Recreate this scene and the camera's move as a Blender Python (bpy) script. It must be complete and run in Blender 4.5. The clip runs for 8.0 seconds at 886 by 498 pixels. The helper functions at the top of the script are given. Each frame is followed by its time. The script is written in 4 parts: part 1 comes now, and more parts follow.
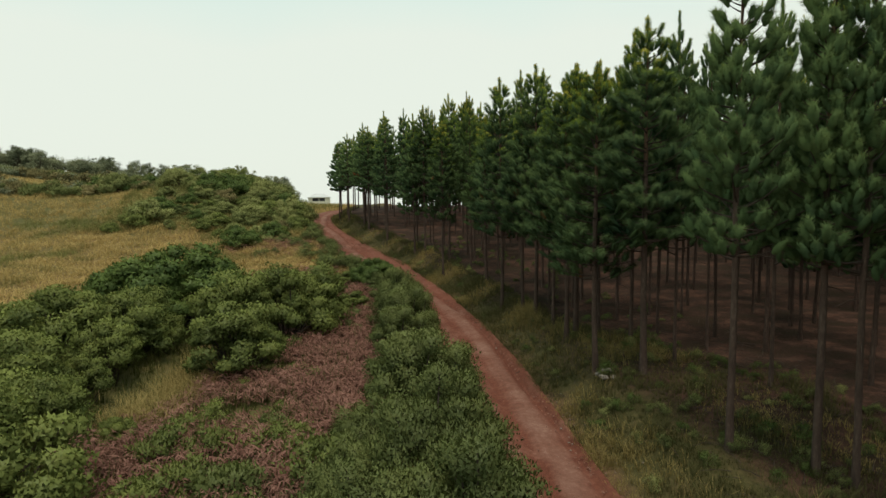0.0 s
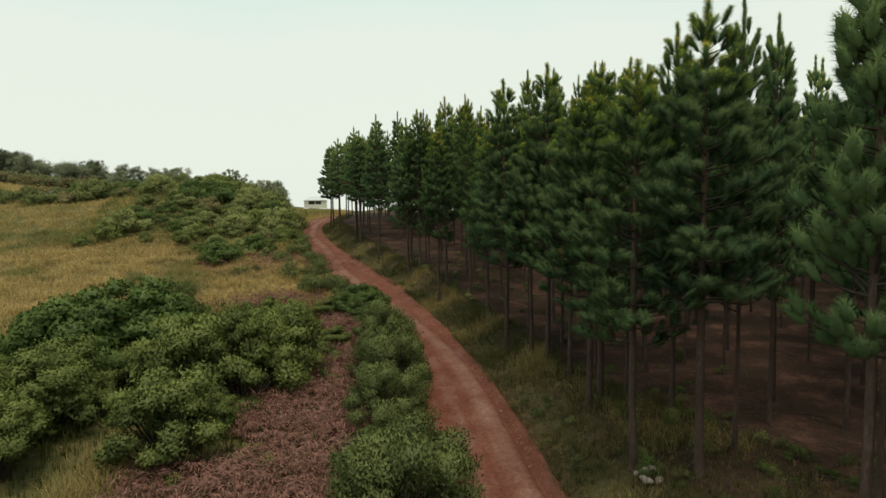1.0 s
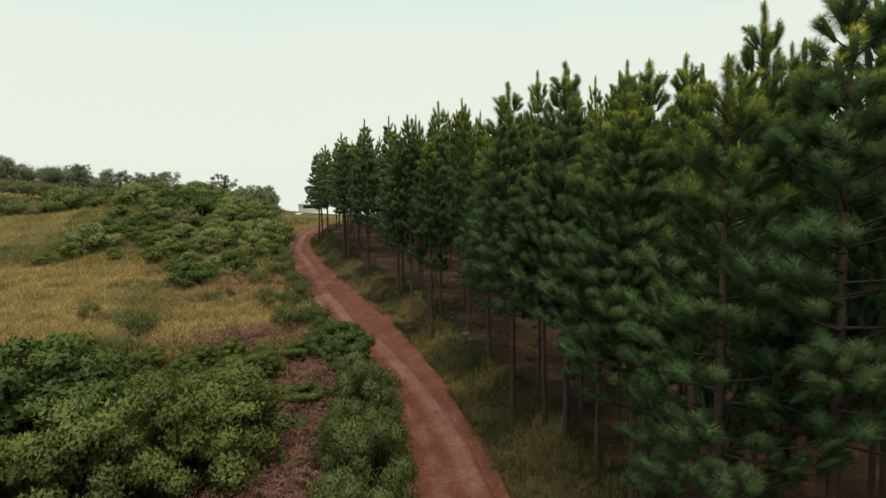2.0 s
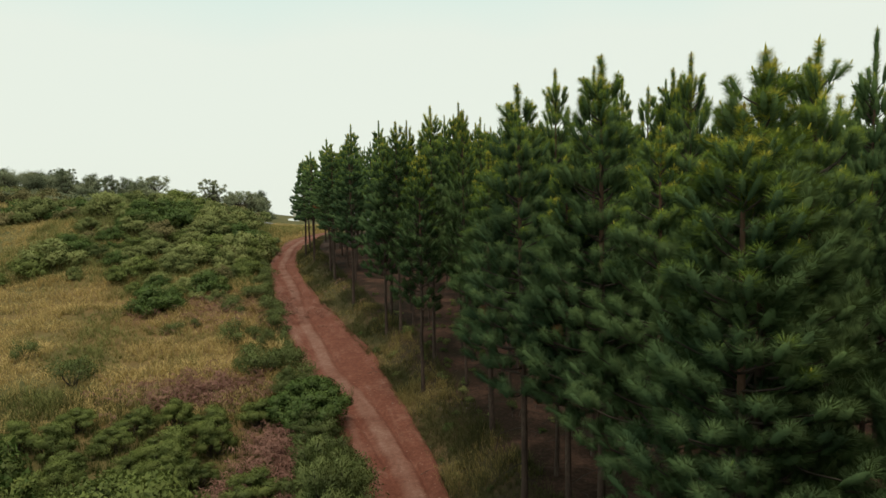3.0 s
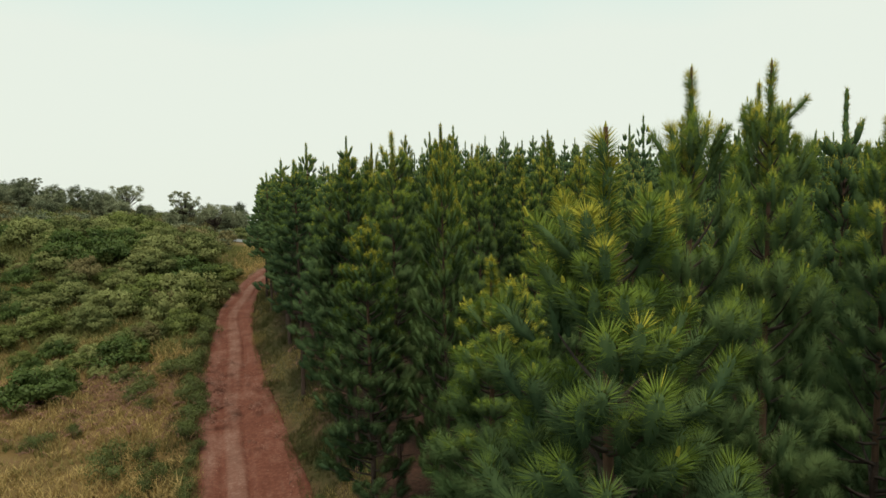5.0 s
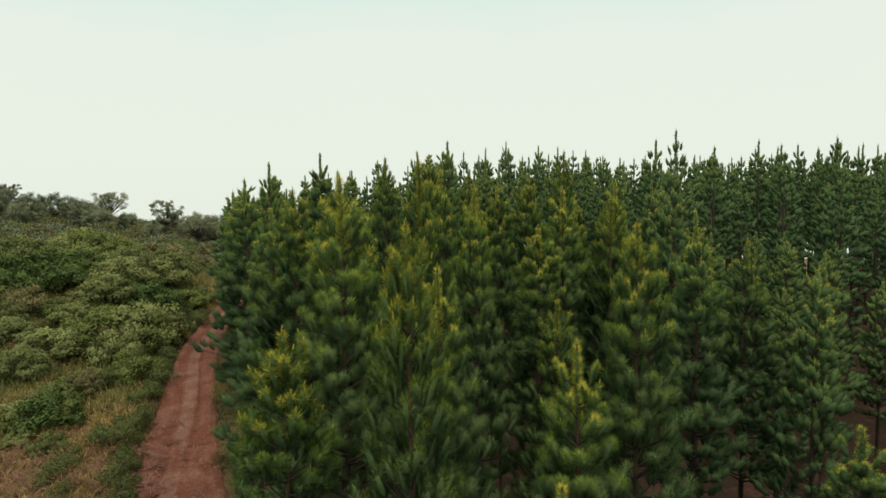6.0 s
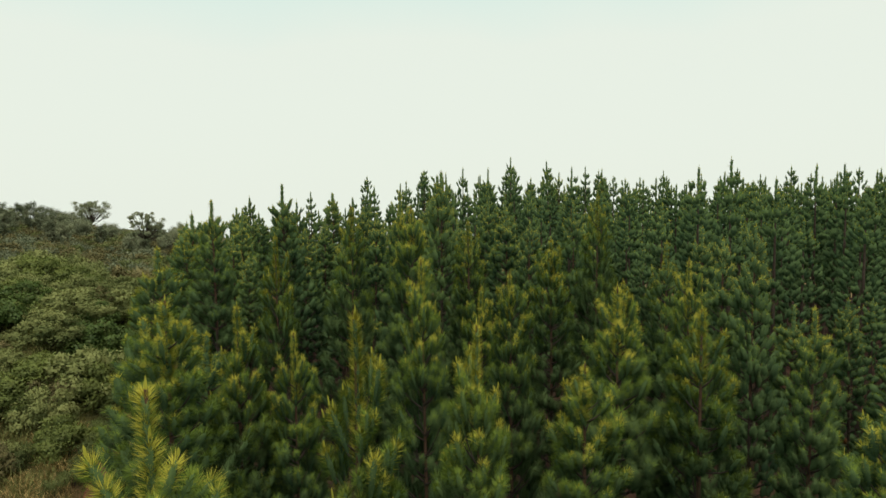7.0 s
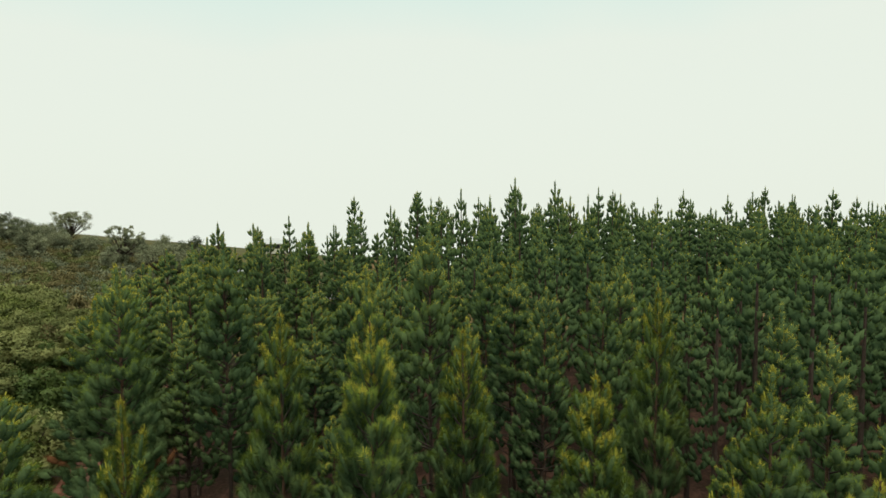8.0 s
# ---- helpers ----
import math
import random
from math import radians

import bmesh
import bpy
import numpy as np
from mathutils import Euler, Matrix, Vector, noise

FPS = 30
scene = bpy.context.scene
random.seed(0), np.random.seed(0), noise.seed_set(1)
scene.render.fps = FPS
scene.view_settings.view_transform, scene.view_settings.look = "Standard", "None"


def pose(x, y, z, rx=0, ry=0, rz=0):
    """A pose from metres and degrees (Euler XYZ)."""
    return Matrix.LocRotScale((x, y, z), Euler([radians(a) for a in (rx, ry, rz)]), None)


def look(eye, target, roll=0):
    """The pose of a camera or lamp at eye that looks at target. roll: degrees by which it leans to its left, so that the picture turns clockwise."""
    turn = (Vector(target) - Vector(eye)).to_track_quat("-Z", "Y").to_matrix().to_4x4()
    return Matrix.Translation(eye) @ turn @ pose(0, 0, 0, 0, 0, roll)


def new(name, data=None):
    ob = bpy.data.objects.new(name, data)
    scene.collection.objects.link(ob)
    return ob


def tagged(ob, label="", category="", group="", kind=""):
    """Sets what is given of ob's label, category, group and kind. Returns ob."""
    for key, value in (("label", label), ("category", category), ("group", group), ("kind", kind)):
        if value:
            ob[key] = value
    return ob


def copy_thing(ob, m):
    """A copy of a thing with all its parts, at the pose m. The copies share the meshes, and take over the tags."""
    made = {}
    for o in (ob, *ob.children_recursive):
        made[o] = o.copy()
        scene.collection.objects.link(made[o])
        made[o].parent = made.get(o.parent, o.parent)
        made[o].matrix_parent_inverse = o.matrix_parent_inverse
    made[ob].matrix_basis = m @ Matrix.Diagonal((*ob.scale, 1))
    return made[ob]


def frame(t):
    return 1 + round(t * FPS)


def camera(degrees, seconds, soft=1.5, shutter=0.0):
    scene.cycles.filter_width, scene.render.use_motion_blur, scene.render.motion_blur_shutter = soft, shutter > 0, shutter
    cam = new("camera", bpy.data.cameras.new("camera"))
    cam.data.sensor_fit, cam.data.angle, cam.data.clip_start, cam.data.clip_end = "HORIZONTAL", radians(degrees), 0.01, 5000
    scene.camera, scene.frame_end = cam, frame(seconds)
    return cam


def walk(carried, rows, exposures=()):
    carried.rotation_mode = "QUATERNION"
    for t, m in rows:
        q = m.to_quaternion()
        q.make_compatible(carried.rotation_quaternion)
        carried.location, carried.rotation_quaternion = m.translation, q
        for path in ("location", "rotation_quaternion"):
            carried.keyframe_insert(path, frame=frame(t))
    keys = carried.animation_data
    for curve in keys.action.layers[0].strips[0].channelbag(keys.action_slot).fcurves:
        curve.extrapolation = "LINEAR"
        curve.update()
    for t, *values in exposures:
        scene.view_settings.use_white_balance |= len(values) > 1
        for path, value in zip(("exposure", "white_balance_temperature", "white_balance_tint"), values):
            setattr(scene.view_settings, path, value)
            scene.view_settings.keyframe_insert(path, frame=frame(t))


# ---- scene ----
cam = camera(73.0, 8.0)
# seconds, eye, yaw, pitch, roll
PATH = [
    (0, 0.00, 0.00, 6.50, -0.00, -4.49, 0.72),
    (0.5, 0.13, 2.26, 6.99, 0.03, -4.50, 0.77),
    (1, 0.27, 4.46, 7.48, 0.02, -4.53, 0.83),
    (1.5, 0.43, 6.93, 8.05, -0.02, -4.55, 0.90),
    (3, 0.93, 14.55, 9.63, -0.02, -4.53, 1.09),
    (3.5, 1.16, 17.43, 10.27, 0.03, -4.57, 1.16),
    (4, 1.37, 20.11, 10.86, 0.11, -4.61, 1.23),
    (4.5, 1.58, 22.88, 11.46, 0.12, -4.63, 1.23),
    (6, 2.20, 31.36, 13.38, 0.11, -4.41, 0.99),
    (6.5, 2.36, 34.53, 14.27, 0.12, -4.33, 0.86),
    (7, 2.51, 37.41, 15.03, 0.10, -4.23, 0.76),
    (7.5, 2.70, 40.35, 15.91, 0.09, -4.12, 0.66),
    (8, 2.84, 43.01, 16.68, 0.08, -4.00, 0.57),
]
walk(cam, [(t, pose(x, y, z, 90 + pitch, 0, yaw) @ pose(0, 0, 0, 0, 0, -roll)) for t, x, y, z, yaw, pitch, roll in PATH])

# ---------------------------------------------------------------- world, sun
world = bpy.data.worlds.new("overcast_sky")
scene.world = world
world.use_nodes = True
wt = world.node_tree
wt.nodes.clear()
w_out = wt.nodes.new("ShaderNodeOutputWorld")
w_bg = wt.nodes.new("ShaderNodeBackground")
w_sky = wt.nodes.new("ShaderNodeTexSky")
w_sky.sky_type = 'NISHITA'
w_sky.sun_disc = False
w_sky.sun_elevation = radians(74)
w_sky.sun_rotation = radians(171)
w_sky.dust_density = 4.0
w_dim = wt.nodes.new("ShaderNodeVectorMath")
w_dim.operation = 'SCALE'
w_dim.inputs[3].default_value = 0.10
w_co = wt.nodes.new("ShaderNodeTexCoord")
w_sep = wt.nodes.new("ShaderNodeSeparateXYZ")
w_ramp = wt.nodes.new("ShaderNodeValToRGB")
w_ramp.color_ramp.elements[0].position = 0.0
w_ramp.color_ramp.elements[0].color = (0.85, 0.905, 0.80, 1)
w_ramp.color_ramp.elements[1].position = 0.30
w_ramp.color_ramp.elements[1].color = (0.835, 0.90, 0.80, 1)
w_e = w_ramp.color_ramp.elements.new(0.42)
w_e.color = (0.68, 0.87, 0.80, 1)
w_noise = wt.nodes.new("ShaderNodeTexNoise")
w_noise.inputs["Scale"].default_value = 3.0
w_noise.inputs["Detail"].default_value = 4.0
w_add = wt.nodes.new("ShaderNodeMath")
w_add.operation = 'MULTIPLY_ADD'
w_add.inputs[1].default_value = 0.10
w_mix = wt.nodes.new("ShaderNodeMix")
w_mix.data_type = 'RGBA'
w_mix.inputs[0].default_value = 0.95
wt.links.new(w_sky.outputs[0], w_dim.inputs[0])
wt.links.new(w_co.outputs["Generated"], w_sep.inputs[0])
wt.links.new(w_co.outputs["Generated"], w_noise.inputs["Vector"])
wt.links.new(w_noise.outputs[0], w_add.inputs[0])
wt.links.new(w_sep.outputs[2], w_add.inputs[2])
wt.links.new(w_add.outputs[0], w_ramp.inputs[0])
wt.links.new(w_dim.outputs[0], w_mix.inputs[6])
wt.links.new(w_ramp.outputs[0], w_mix.inputs[7])
wt.links.new(w_mix.outputs[2], w_bg.inputs[0])
wt.links.new(w_bg.outputs[0], w_out.inputs[0])
w_bg.inputs[1].default_value = 1.0

sun_data = bpy.data.lights.new("sun", 'SUN')
sun_data.energy = 2.25
sun_data.angle = radians(25)
sun_data.color = (1.0, 0.90, 0.78)
sun = new("sun", sun_data)
sun.matrix_world = look((4, -25, 90), (0, 0, 0))

# ---------------------------------------------------------------- materials


def mat_base(name):
    m = bpy.data.materials.new(name)
    m.use_nodes = True
    nt = m.node_tree
    nt.nodes.clear()
    return m, nt, nt.nodes.new("ShaderNodeOutputMaterial")


def ramp_node(nt, stops):
    r = nt.nodes.new("ShaderNodeValToRGB")
    els = r.color_ramp.elements
    els[0].position, els[0].color = stops[0][0], (*stops[0][1], 1)
    els[1].position, els[1].color = stops[-1][0], (*stops[-1][1], 1)
    for p, c in stops[1:-1]:
        e = els.new(p)
        e.color = (*c, 1)
    return r


def noise_node(nt, scale, detail=4, rough=0.6, vector=None):
    n = nt.nodes.new("ShaderNodeTexNoise")
    n.inputs["Scale"].default_value = scale
    n.inputs["Detail"].default_value = detail
    n.inputs["Roughness"].default_value = rough
    if vector is not None:
        nt.links.new(vector, n.inputs["Vector"])
    return n


def mix_node(nt, fac, a, b, blend='MIX'):
    m = nt.nodes.new("ShaderNodeMix")
    m.data_type, m.blend_type = 'RGBA', blend
    for i, v in ((0, fac), (6, a), (7, b)):
        if isinstance(v, bpy.types.NodeSocket):
            nt.links.new(v, m.inputs[i])
        else:
            m.inputs[i].default_value = v if i == 0 else (*v, 1)
    return m.outputs[2]


def math_node(nt, op, a, b=0.0, c=0.0, clamp=False):
    m = nt.nodes.new("ShaderNodeMath")
    m.operation, m.use_clamp = op, clamp
    for i, v in enumerate((a, b, c)):
        if isinstance(v, bpy.types.NodeSocket):
            nt.links.new(v, m.inputs[i])
        else:
            m.inputs[i].default_value = v
    return m.outputs[0]


def leaf_material(name, dark, light, translucent=0.35, gloss=0.06, patch=0.7, tree_shift=0.25, single=0.14, tuft_light=0.40):
    """Foliage: varied leaf by leaf, clump by clump and plant by plant, with light shining through; the clump tone also
    paints lit tops.
    """
    m, nt, out = mat_base(name)
    geo = nt.nodes.new("ShaderNodeNewGeometry")
    info = nt.nodes.new("ShaderNodeObjectInfo")
    pos = noise_node(nt, patch, 2, 0.5, geo.outputs["Position"])
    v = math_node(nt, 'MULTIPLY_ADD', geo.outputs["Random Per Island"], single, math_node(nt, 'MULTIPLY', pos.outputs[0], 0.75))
    if tuft_light:
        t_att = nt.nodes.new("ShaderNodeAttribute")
        t_att.attribute_name = "tuft_light"
        v = math_node(nt, 'MULTIPLY_ADD', t_att.outputs["Fac"], tuft_light, v)
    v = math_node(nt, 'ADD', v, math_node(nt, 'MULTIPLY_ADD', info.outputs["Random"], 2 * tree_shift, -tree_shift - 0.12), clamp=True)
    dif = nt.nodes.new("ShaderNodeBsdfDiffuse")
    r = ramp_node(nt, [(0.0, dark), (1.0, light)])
    nt.links.new(v, r.inputs[0])
    tra = nt.nodes.new("ShaderNodeBsdfTranslucent")
    glo = nt.nodes.new("ShaderNodeBsdfGlossy")
    glo.inputs["Roughness"].default_value = 0.5
    glo.inputs[0].default_value = (0.8, 0.9, 0.8, 1)
    nt.links.new(r.outputs[0], dif.inputs[0])
    nt.links.new(mix_node(nt, 0.15, r.outputs[0], (0.26, 0.30, 0.06), 'MIX'), tra.inputs[0])
    a = nt.nodes.new("ShaderNodeMixShader")
    a.inputs[0].default_value = translucent
    nt.links.new(dif.outputs[0], a.inputs[1])
    nt.links.new(tra.outputs[0], a.inputs[2])
    if gloss == 0.0:
        nt.links.new(a.outputs[0], out.inputs[0])
        return m
    b = nt.nodes.new("ShaderNodeMixShader")
    b.inputs[0].default_value = gloss
    nt.links.new(a.outputs[0], b.inputs[1])
    nt.links.new(glo.outputs[0], b.inputs[2])
    nt.links.new(b.outputs[0], out.inputs[0])
    return m


def rough_material(name, stops, scale, rough=0.9, bump=0.3, bump_scale=None, stretch=(1, 1, 1), second=None):
    """A solid matt surface: colour ramp over noise at two scales, with fine relief."""
    m, nt, out = mat_base(name)
    bsdf = nt.nodes.new("ShaderNodeBsdfPrincipled")
    bsdf.inputs["Roughness"].default_value = rough
    bsdf.inputs["Specular IOR Level"].default_value = 0.25
    co = nt.nodes.new("ShaderNodeTexCoord")
    mp = nt.nodes.new("ShaderNodeMapping")
    mp.inputs["Scale"].default_value = stretch
    nt.links.new(co.outputs["Object"], mp.inputs[0])
    big = noise_node(nt, scale, 5, 0.6, mp.outputs[0])
    fine = noise_node(nt, bump_scale or scale * 7, 4, 0.65, mp.outputs[0])
    v = math_node(nt, 'MULTIPLY_ADD', fine.outputs[0], 0.45, math_node(nt, 'MULTIPLY', big.outputs[0], 0.6))
    r = ramp_node(nt, stops)
    nt.links.new(v, r.inputs[0])
    nt.links.new(r.outputs[0], bsdf.inputs["Base Color"])
    bp = nt.nodes.new("ShaderNodeBump")
    bp.inputs["Strength"].default_value = bump
    bp.inputs["Distance"].default_value = 0.03
    nt.links.new(fine.outputs[0], bp.inputs["Height"])
    nt.links.new(bp.outputs[0], bsdf.inputs["Normal"])
    nt.links.new(bsdf.outputs[0], out.inputs[0])
    return m


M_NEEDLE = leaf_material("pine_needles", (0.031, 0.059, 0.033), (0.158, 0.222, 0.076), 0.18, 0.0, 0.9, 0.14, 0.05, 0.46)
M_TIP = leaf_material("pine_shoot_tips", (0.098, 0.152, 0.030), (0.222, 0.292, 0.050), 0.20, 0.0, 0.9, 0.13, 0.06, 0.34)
M_SHOOT = leaf_material("young_pine_shoots", (0.29, 0.29, 0.040), (0.55, 0.49, 0.075), 0.20, 0.0, 0.9, 0.1)
M_DEAD = leaf_material("dead_pine_needles", (0.070, 0.030, 0.014), (0.24, 0.110, 0.050), 0.15, 0.0, 0.9, 0.1)
M_BARK = rough_material("pine_bark", [(0.3, (0.032, 0.021, 0.016)), (0.55, (0.086, 0.056, 0.043)), (0.8, (0.20, 0.142, 0.112))], 3.0, 0.95, 0.8, 26, (1, 1, 0.25))
M_UPBARK = rough_material("ruddy_upper_bark", [(0.3, (0.065, 0.034, 0.022)), (0.8, (0.19, 0.105, 0.066))], 4.0, 0.9, 0.5, 30, (1, 1, 0.3))
M_TWIG = rough_material("twig_bark", [(0.3, (0.030, 0.022, 0.017)), (0.8, (0.105, 0.075, 0.058))], 5.0, 0.9, 0.4, 30)
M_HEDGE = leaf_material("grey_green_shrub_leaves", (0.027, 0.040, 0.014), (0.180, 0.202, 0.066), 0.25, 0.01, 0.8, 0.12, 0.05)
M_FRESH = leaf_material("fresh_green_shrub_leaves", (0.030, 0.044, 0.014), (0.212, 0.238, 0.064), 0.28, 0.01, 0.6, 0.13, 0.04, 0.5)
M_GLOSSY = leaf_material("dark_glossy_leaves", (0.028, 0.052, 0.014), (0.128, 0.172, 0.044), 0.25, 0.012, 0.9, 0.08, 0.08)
# M_OLIVE and M_WOODS are lightened to stand for distant haze
M_OLIVE = leaf_material("olive_scrub_leaves", (0.074, 0.094, 0.036), (0.310, 0.318, 0.120), 0.3, 0.0, 0.12, 0.3, 0.12)
M_WOODS = leaf_material("hazed_woodland_leaves", (0.058, 0.074, 0.048), (0.29, 0.300, 0.180), 0.2, 0.0, 0.2, 0.28, 0.12, 0.6)
M_DRYSCRUB = leaf_material("brownish_scrub_leaves", (0.082, 0.074, 0.034), (0.290, 0.240, 0.112), 0.2, 0.0, 0.15, 0.3, 0.12)
M_BRACKEN = leaf_material("withered_bracken", (0.075, 0.030, 0.023), (0.40, 0.215, 0.165), 0.2, 0.0, 0.9, 0.1, 0.45, 0)
M_STRAW = leaf_material("dry_golden_grass", (0.245, 0.166, 0.062), (0.62, 0.445, 0.185), 0.30, 0.0, 0.3, 0.05, 0.55, 0)
M_MEADOW = leaf_material("olive_meadow_grass", (0.128, 0.104, 0.038), (0.41, 0.305, 0.122), 0.30, 0.0, 0.4, 0.05, 0.55, 0)
M_GRASS = leaf_material("green_verge_grass", (0.028, 0.036, 0.012), (0.110, 0.108, 0.036), 0.30, 0.0, 0.4, 0.05, 0.55, 0)
M_GREENMEADOW = leaf_material("greenish_meadow_grass", (0.074, 0.082, 0.028), (0.265, 0.250, 0.090), 0.30, 0.0, 0.4, 0.05, 0.55, 0)
M_VERGE = leaf_material("rough_olive_verge_grass", (0.028, 0.031, 0.013), (0.135, 0.124, 0.052), 0.30, 0.0, 0.7, 0.05, 0.6, 0)
M_STONE = rough_material("pale_stone", [(0.3, (0.13, 0.105, 0.088)), (0.75, (0.31, 0.265, 0.225))], 3.0, 0.9, 0.5, 22)
M_REDSTONE = rough_material("red_gravel", [(0.3, (0.12, 0.048, 0.034)), (0.75, (0.36, 0.20, 0.15))], 6.0, 0.9, 0.5, 40)
M_PLASTER = rough_material("cream_plaster", [(0.3, (0.62, 0.57, 0.45)), (0.7, (0.74, 0.70, 0.58))], 0.8, 0.9, 0.1, 12)
M_ROOF = rough_material("pale_metal_roof", [(0.3, (0.42, 0.43, 0.43)), (0.7, (0.60, 0.60, 0.58))], 1.0, 0.6, 0.1, 9)
M_DARK = rough_material("dark_shade_and_windows", [(0.3, (0.02, 0.02, 0.022)), (0.7, (0.05, 0.05, 0.05))], 2.0, 0.3, 0.05)
M_CARPAINT = rough_material("white_car_paint", [(0.3, (0.72, 0.72, 0.72)), (0.7, (0.80, 0.80, 0.79))], 1.0, 0.3, 0.0)
M_RUBBER = rough_material("tyre_rubber", [(0.3, (0.02, 0.02, 0.02)), (0.7, (0.035, 0.035, 0.035))], 8.0, 0.8, 0.2)
M_TAR = rough_material("tarred_road", [(0.3, (0.16, 0.16, 0.16)), (0.7, (0.27, 0.265, 0.255))], 0.6, 0.85, 0.2, 20)


def ground_material():
    """Soil under everything: dry grass, litter under the pines, red earth beside the track, by three surface weights."""
    m, nt, out = mat_base("hillside_ground")
    bsdf = nt.nodes.new("ShaderNodeBsdfPrincipled")
    bsdf.inputs["Roughness"].default_value = 0.95
    bsdf.inputs["Specular IOR Level"].default_value = 0.15
    geo = nt.nodes.new("ShaderNodeNewGeometry")
    p = geo.outputs["Position"]
    broad, mid, fine = noise_node(nt, 0.09, 4, 0.6, p), noise_node(nt, 0.7, 5, 0.65, p), noise_node(nt, 9.0, 5, 0.7, p)
    v = math_node(nt, 'MULTIPLY_ADD', fine.outputs[0], 0.4, math_node(nt, 'MULTIPLY', mid.outputs[0], 0.6))
    cols = []
    for stops in ([(0.3, (0.075, 0.047, 0.018)), (0.5, (0.150, 0.092, 0.033)), (0.72, (0.26, 0.165, 0.062))],
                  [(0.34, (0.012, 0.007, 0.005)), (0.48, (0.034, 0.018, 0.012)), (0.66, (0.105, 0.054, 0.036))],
                  [(0.3, (0.070, 0.030, 0.018)), (0.72, (0.19, 0.090, 0.058))],
                  [(0.3, (0.042, 0.042, 0.014)), (0.5, (0.085, 0.078, 0.026)), (0.72, (0.17, 0.145, 0.048))]):
        r = ramp_node(nt, stops)
        nt.links.new(v, r.inputs[0])
        cols.append(r.outputs[0])
    att = {}
    for key in ("litter", "earth", "scrub"):
        a = nt.nodes.new("ShaderNodeAttribute")
        a.attribute_name = key
        att[key] = math_node(nt, 'MULTIPLY_ADD', math_node(nt, 'SUBTRACT', mid.outputs[0], 0.5), 0.9, a.outputs["Fac"], clamp=True)
    wild = math_node(nt, 'MULTIPLY_ADD', math_node(nt, 'SUBTRACT', broad.outputs[0], 0.52), 5.0, 0.3, clamp=True)
    c = mix_node(nt, wild, cols[0], cols[3])
    c = mix_node(nt, att["scrub"], c, cols[3])
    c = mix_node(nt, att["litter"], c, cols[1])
    c = mix_node(nt, att["earth"], c, cols[2])
    nt.links.new(c, bsdf.inputs["Base Color"])
    bp = nt.nodes.new("ShaderNodeBump")
    bp.inputs["Strength"].default_value = 0.8
    bp.inputs["Distance"].default_value = 0.08
    nt.links.new(v, bp.inputs["Height"])
    nt.links.new(bp.outputs[0], bsdf.inputs["Normal"])
    nt.links.new(bsdf.outputs[0], out.inputs[0])
    return m


def track_material():
    """Packed red earth: paler in the wheel tracks, redder and looser between and beside them."""
    m, nt, out = mat_base("red_earth_track")
    bsdf = nt.nodes.new("ShaderNodeBsdfPrincipled")
    bsdf.inputs["Roughness"].default_value = 0.95
    bsdf.inputs["Specular IOR Level"].default_value = 0.15
    geo = nt.nodes.new("ShaderNodeNewGeometry")
    p = geo.outputs["Position"]
    mid, fine, grit = noise_node(nt, 0.8, 5, 0.65, p), noise_node(nt, 7.0, 5, 0.7, p), noise_node(nt, 40.0, 3, 0.7, p)
    v = math_node(nt, 'MULTIPLY_ADD', fine.outputs[0], 0.45, math_node(nt, 'MULTIPLY', mid.outputs[0], 0.28))
    v = math_node(nt, 'MULTIPLY_ADD', grit.outputs[0], 0.27, v)
    loose = ramp_node(nt, [(0.32, (0.074, 0.024, 0.015)), (0.52, (0.152, 0.053, 0.033)), (0.7, (0.245, 0.108, 0.076))])
    packed = ramp_node(nt, [(0.32, (0.130, 0.060, 0.043)), (0.52, (0.205, 0.104, 0.075)), (0.7, (0.33, 0.195, 0.150))])
    nt.links.new(v, loose.inputs[0])
    nt.links.new(v, packed.inputs[0])
    a = nt.nodes.new("ShaderNodeAttribute")
    a.attribute_name = "packed"
    sd, al, flow = nt.nodes.new("ShaderNodeAttribute"), nt.nodes.new("ShaderNodeAttribute"), nt.nodes.new("ShaderNodeCombineXYZ")
    sd.attribute_name, al.attribute_name = "side", "along"
    nt.links.new(math_node(nt, 'MULTIPLY', sd.outputs["Fac"], 2.6), flow.inputs[0])
    nt.links.new(math_node(nt, 'MULTIPLY', al.outputs["Fac"], 0.22), flow.inputs[1])
    streak = noise_node(nt, 1.6, 4, 0.65, flow.outputs[0])
    f = math_node(nt, 'MULTIPLY_ADD', math_node(nt, 'SUBTRACT', mid.outputs[0], 0.5), 2.2, a.outputs["Fac"])
    f = math_node(nt, 'MULTIPLY_ADD', math_node(nt, 'SUBTRACT', streak.outputs[0], 0.5), 1.3, f, clamp=True)
    nt.links.new(mix_node(nt, f, loose.outputs[0], packed.outputs[0]), bsdf.inputs["Base Color"])
    bp = nt.nodes.new("ShaderNodeBump")
    bp.inputs["Strength"].default_value = 0.7
    bp.inputs["Distance"].default_value = 0.05
    nt.links.new(v, bp.inputs["Height"])
    nt.links.new(bp.outputs[0], bsdf.inputs["Normal"])
    nt.links.new(bsdf.outputs[0], out.inputs[0])
    return m


M_GROUND, M_TRACK = ground_material(), track_material()

# ---------------------------------------------------------------- mesh helpers


def smooth(v, a, b):
    t = np.clip((np.asarray(v, float) - a) / (b - a), 0, 1)
    return t * t * (3 - 2 * t)


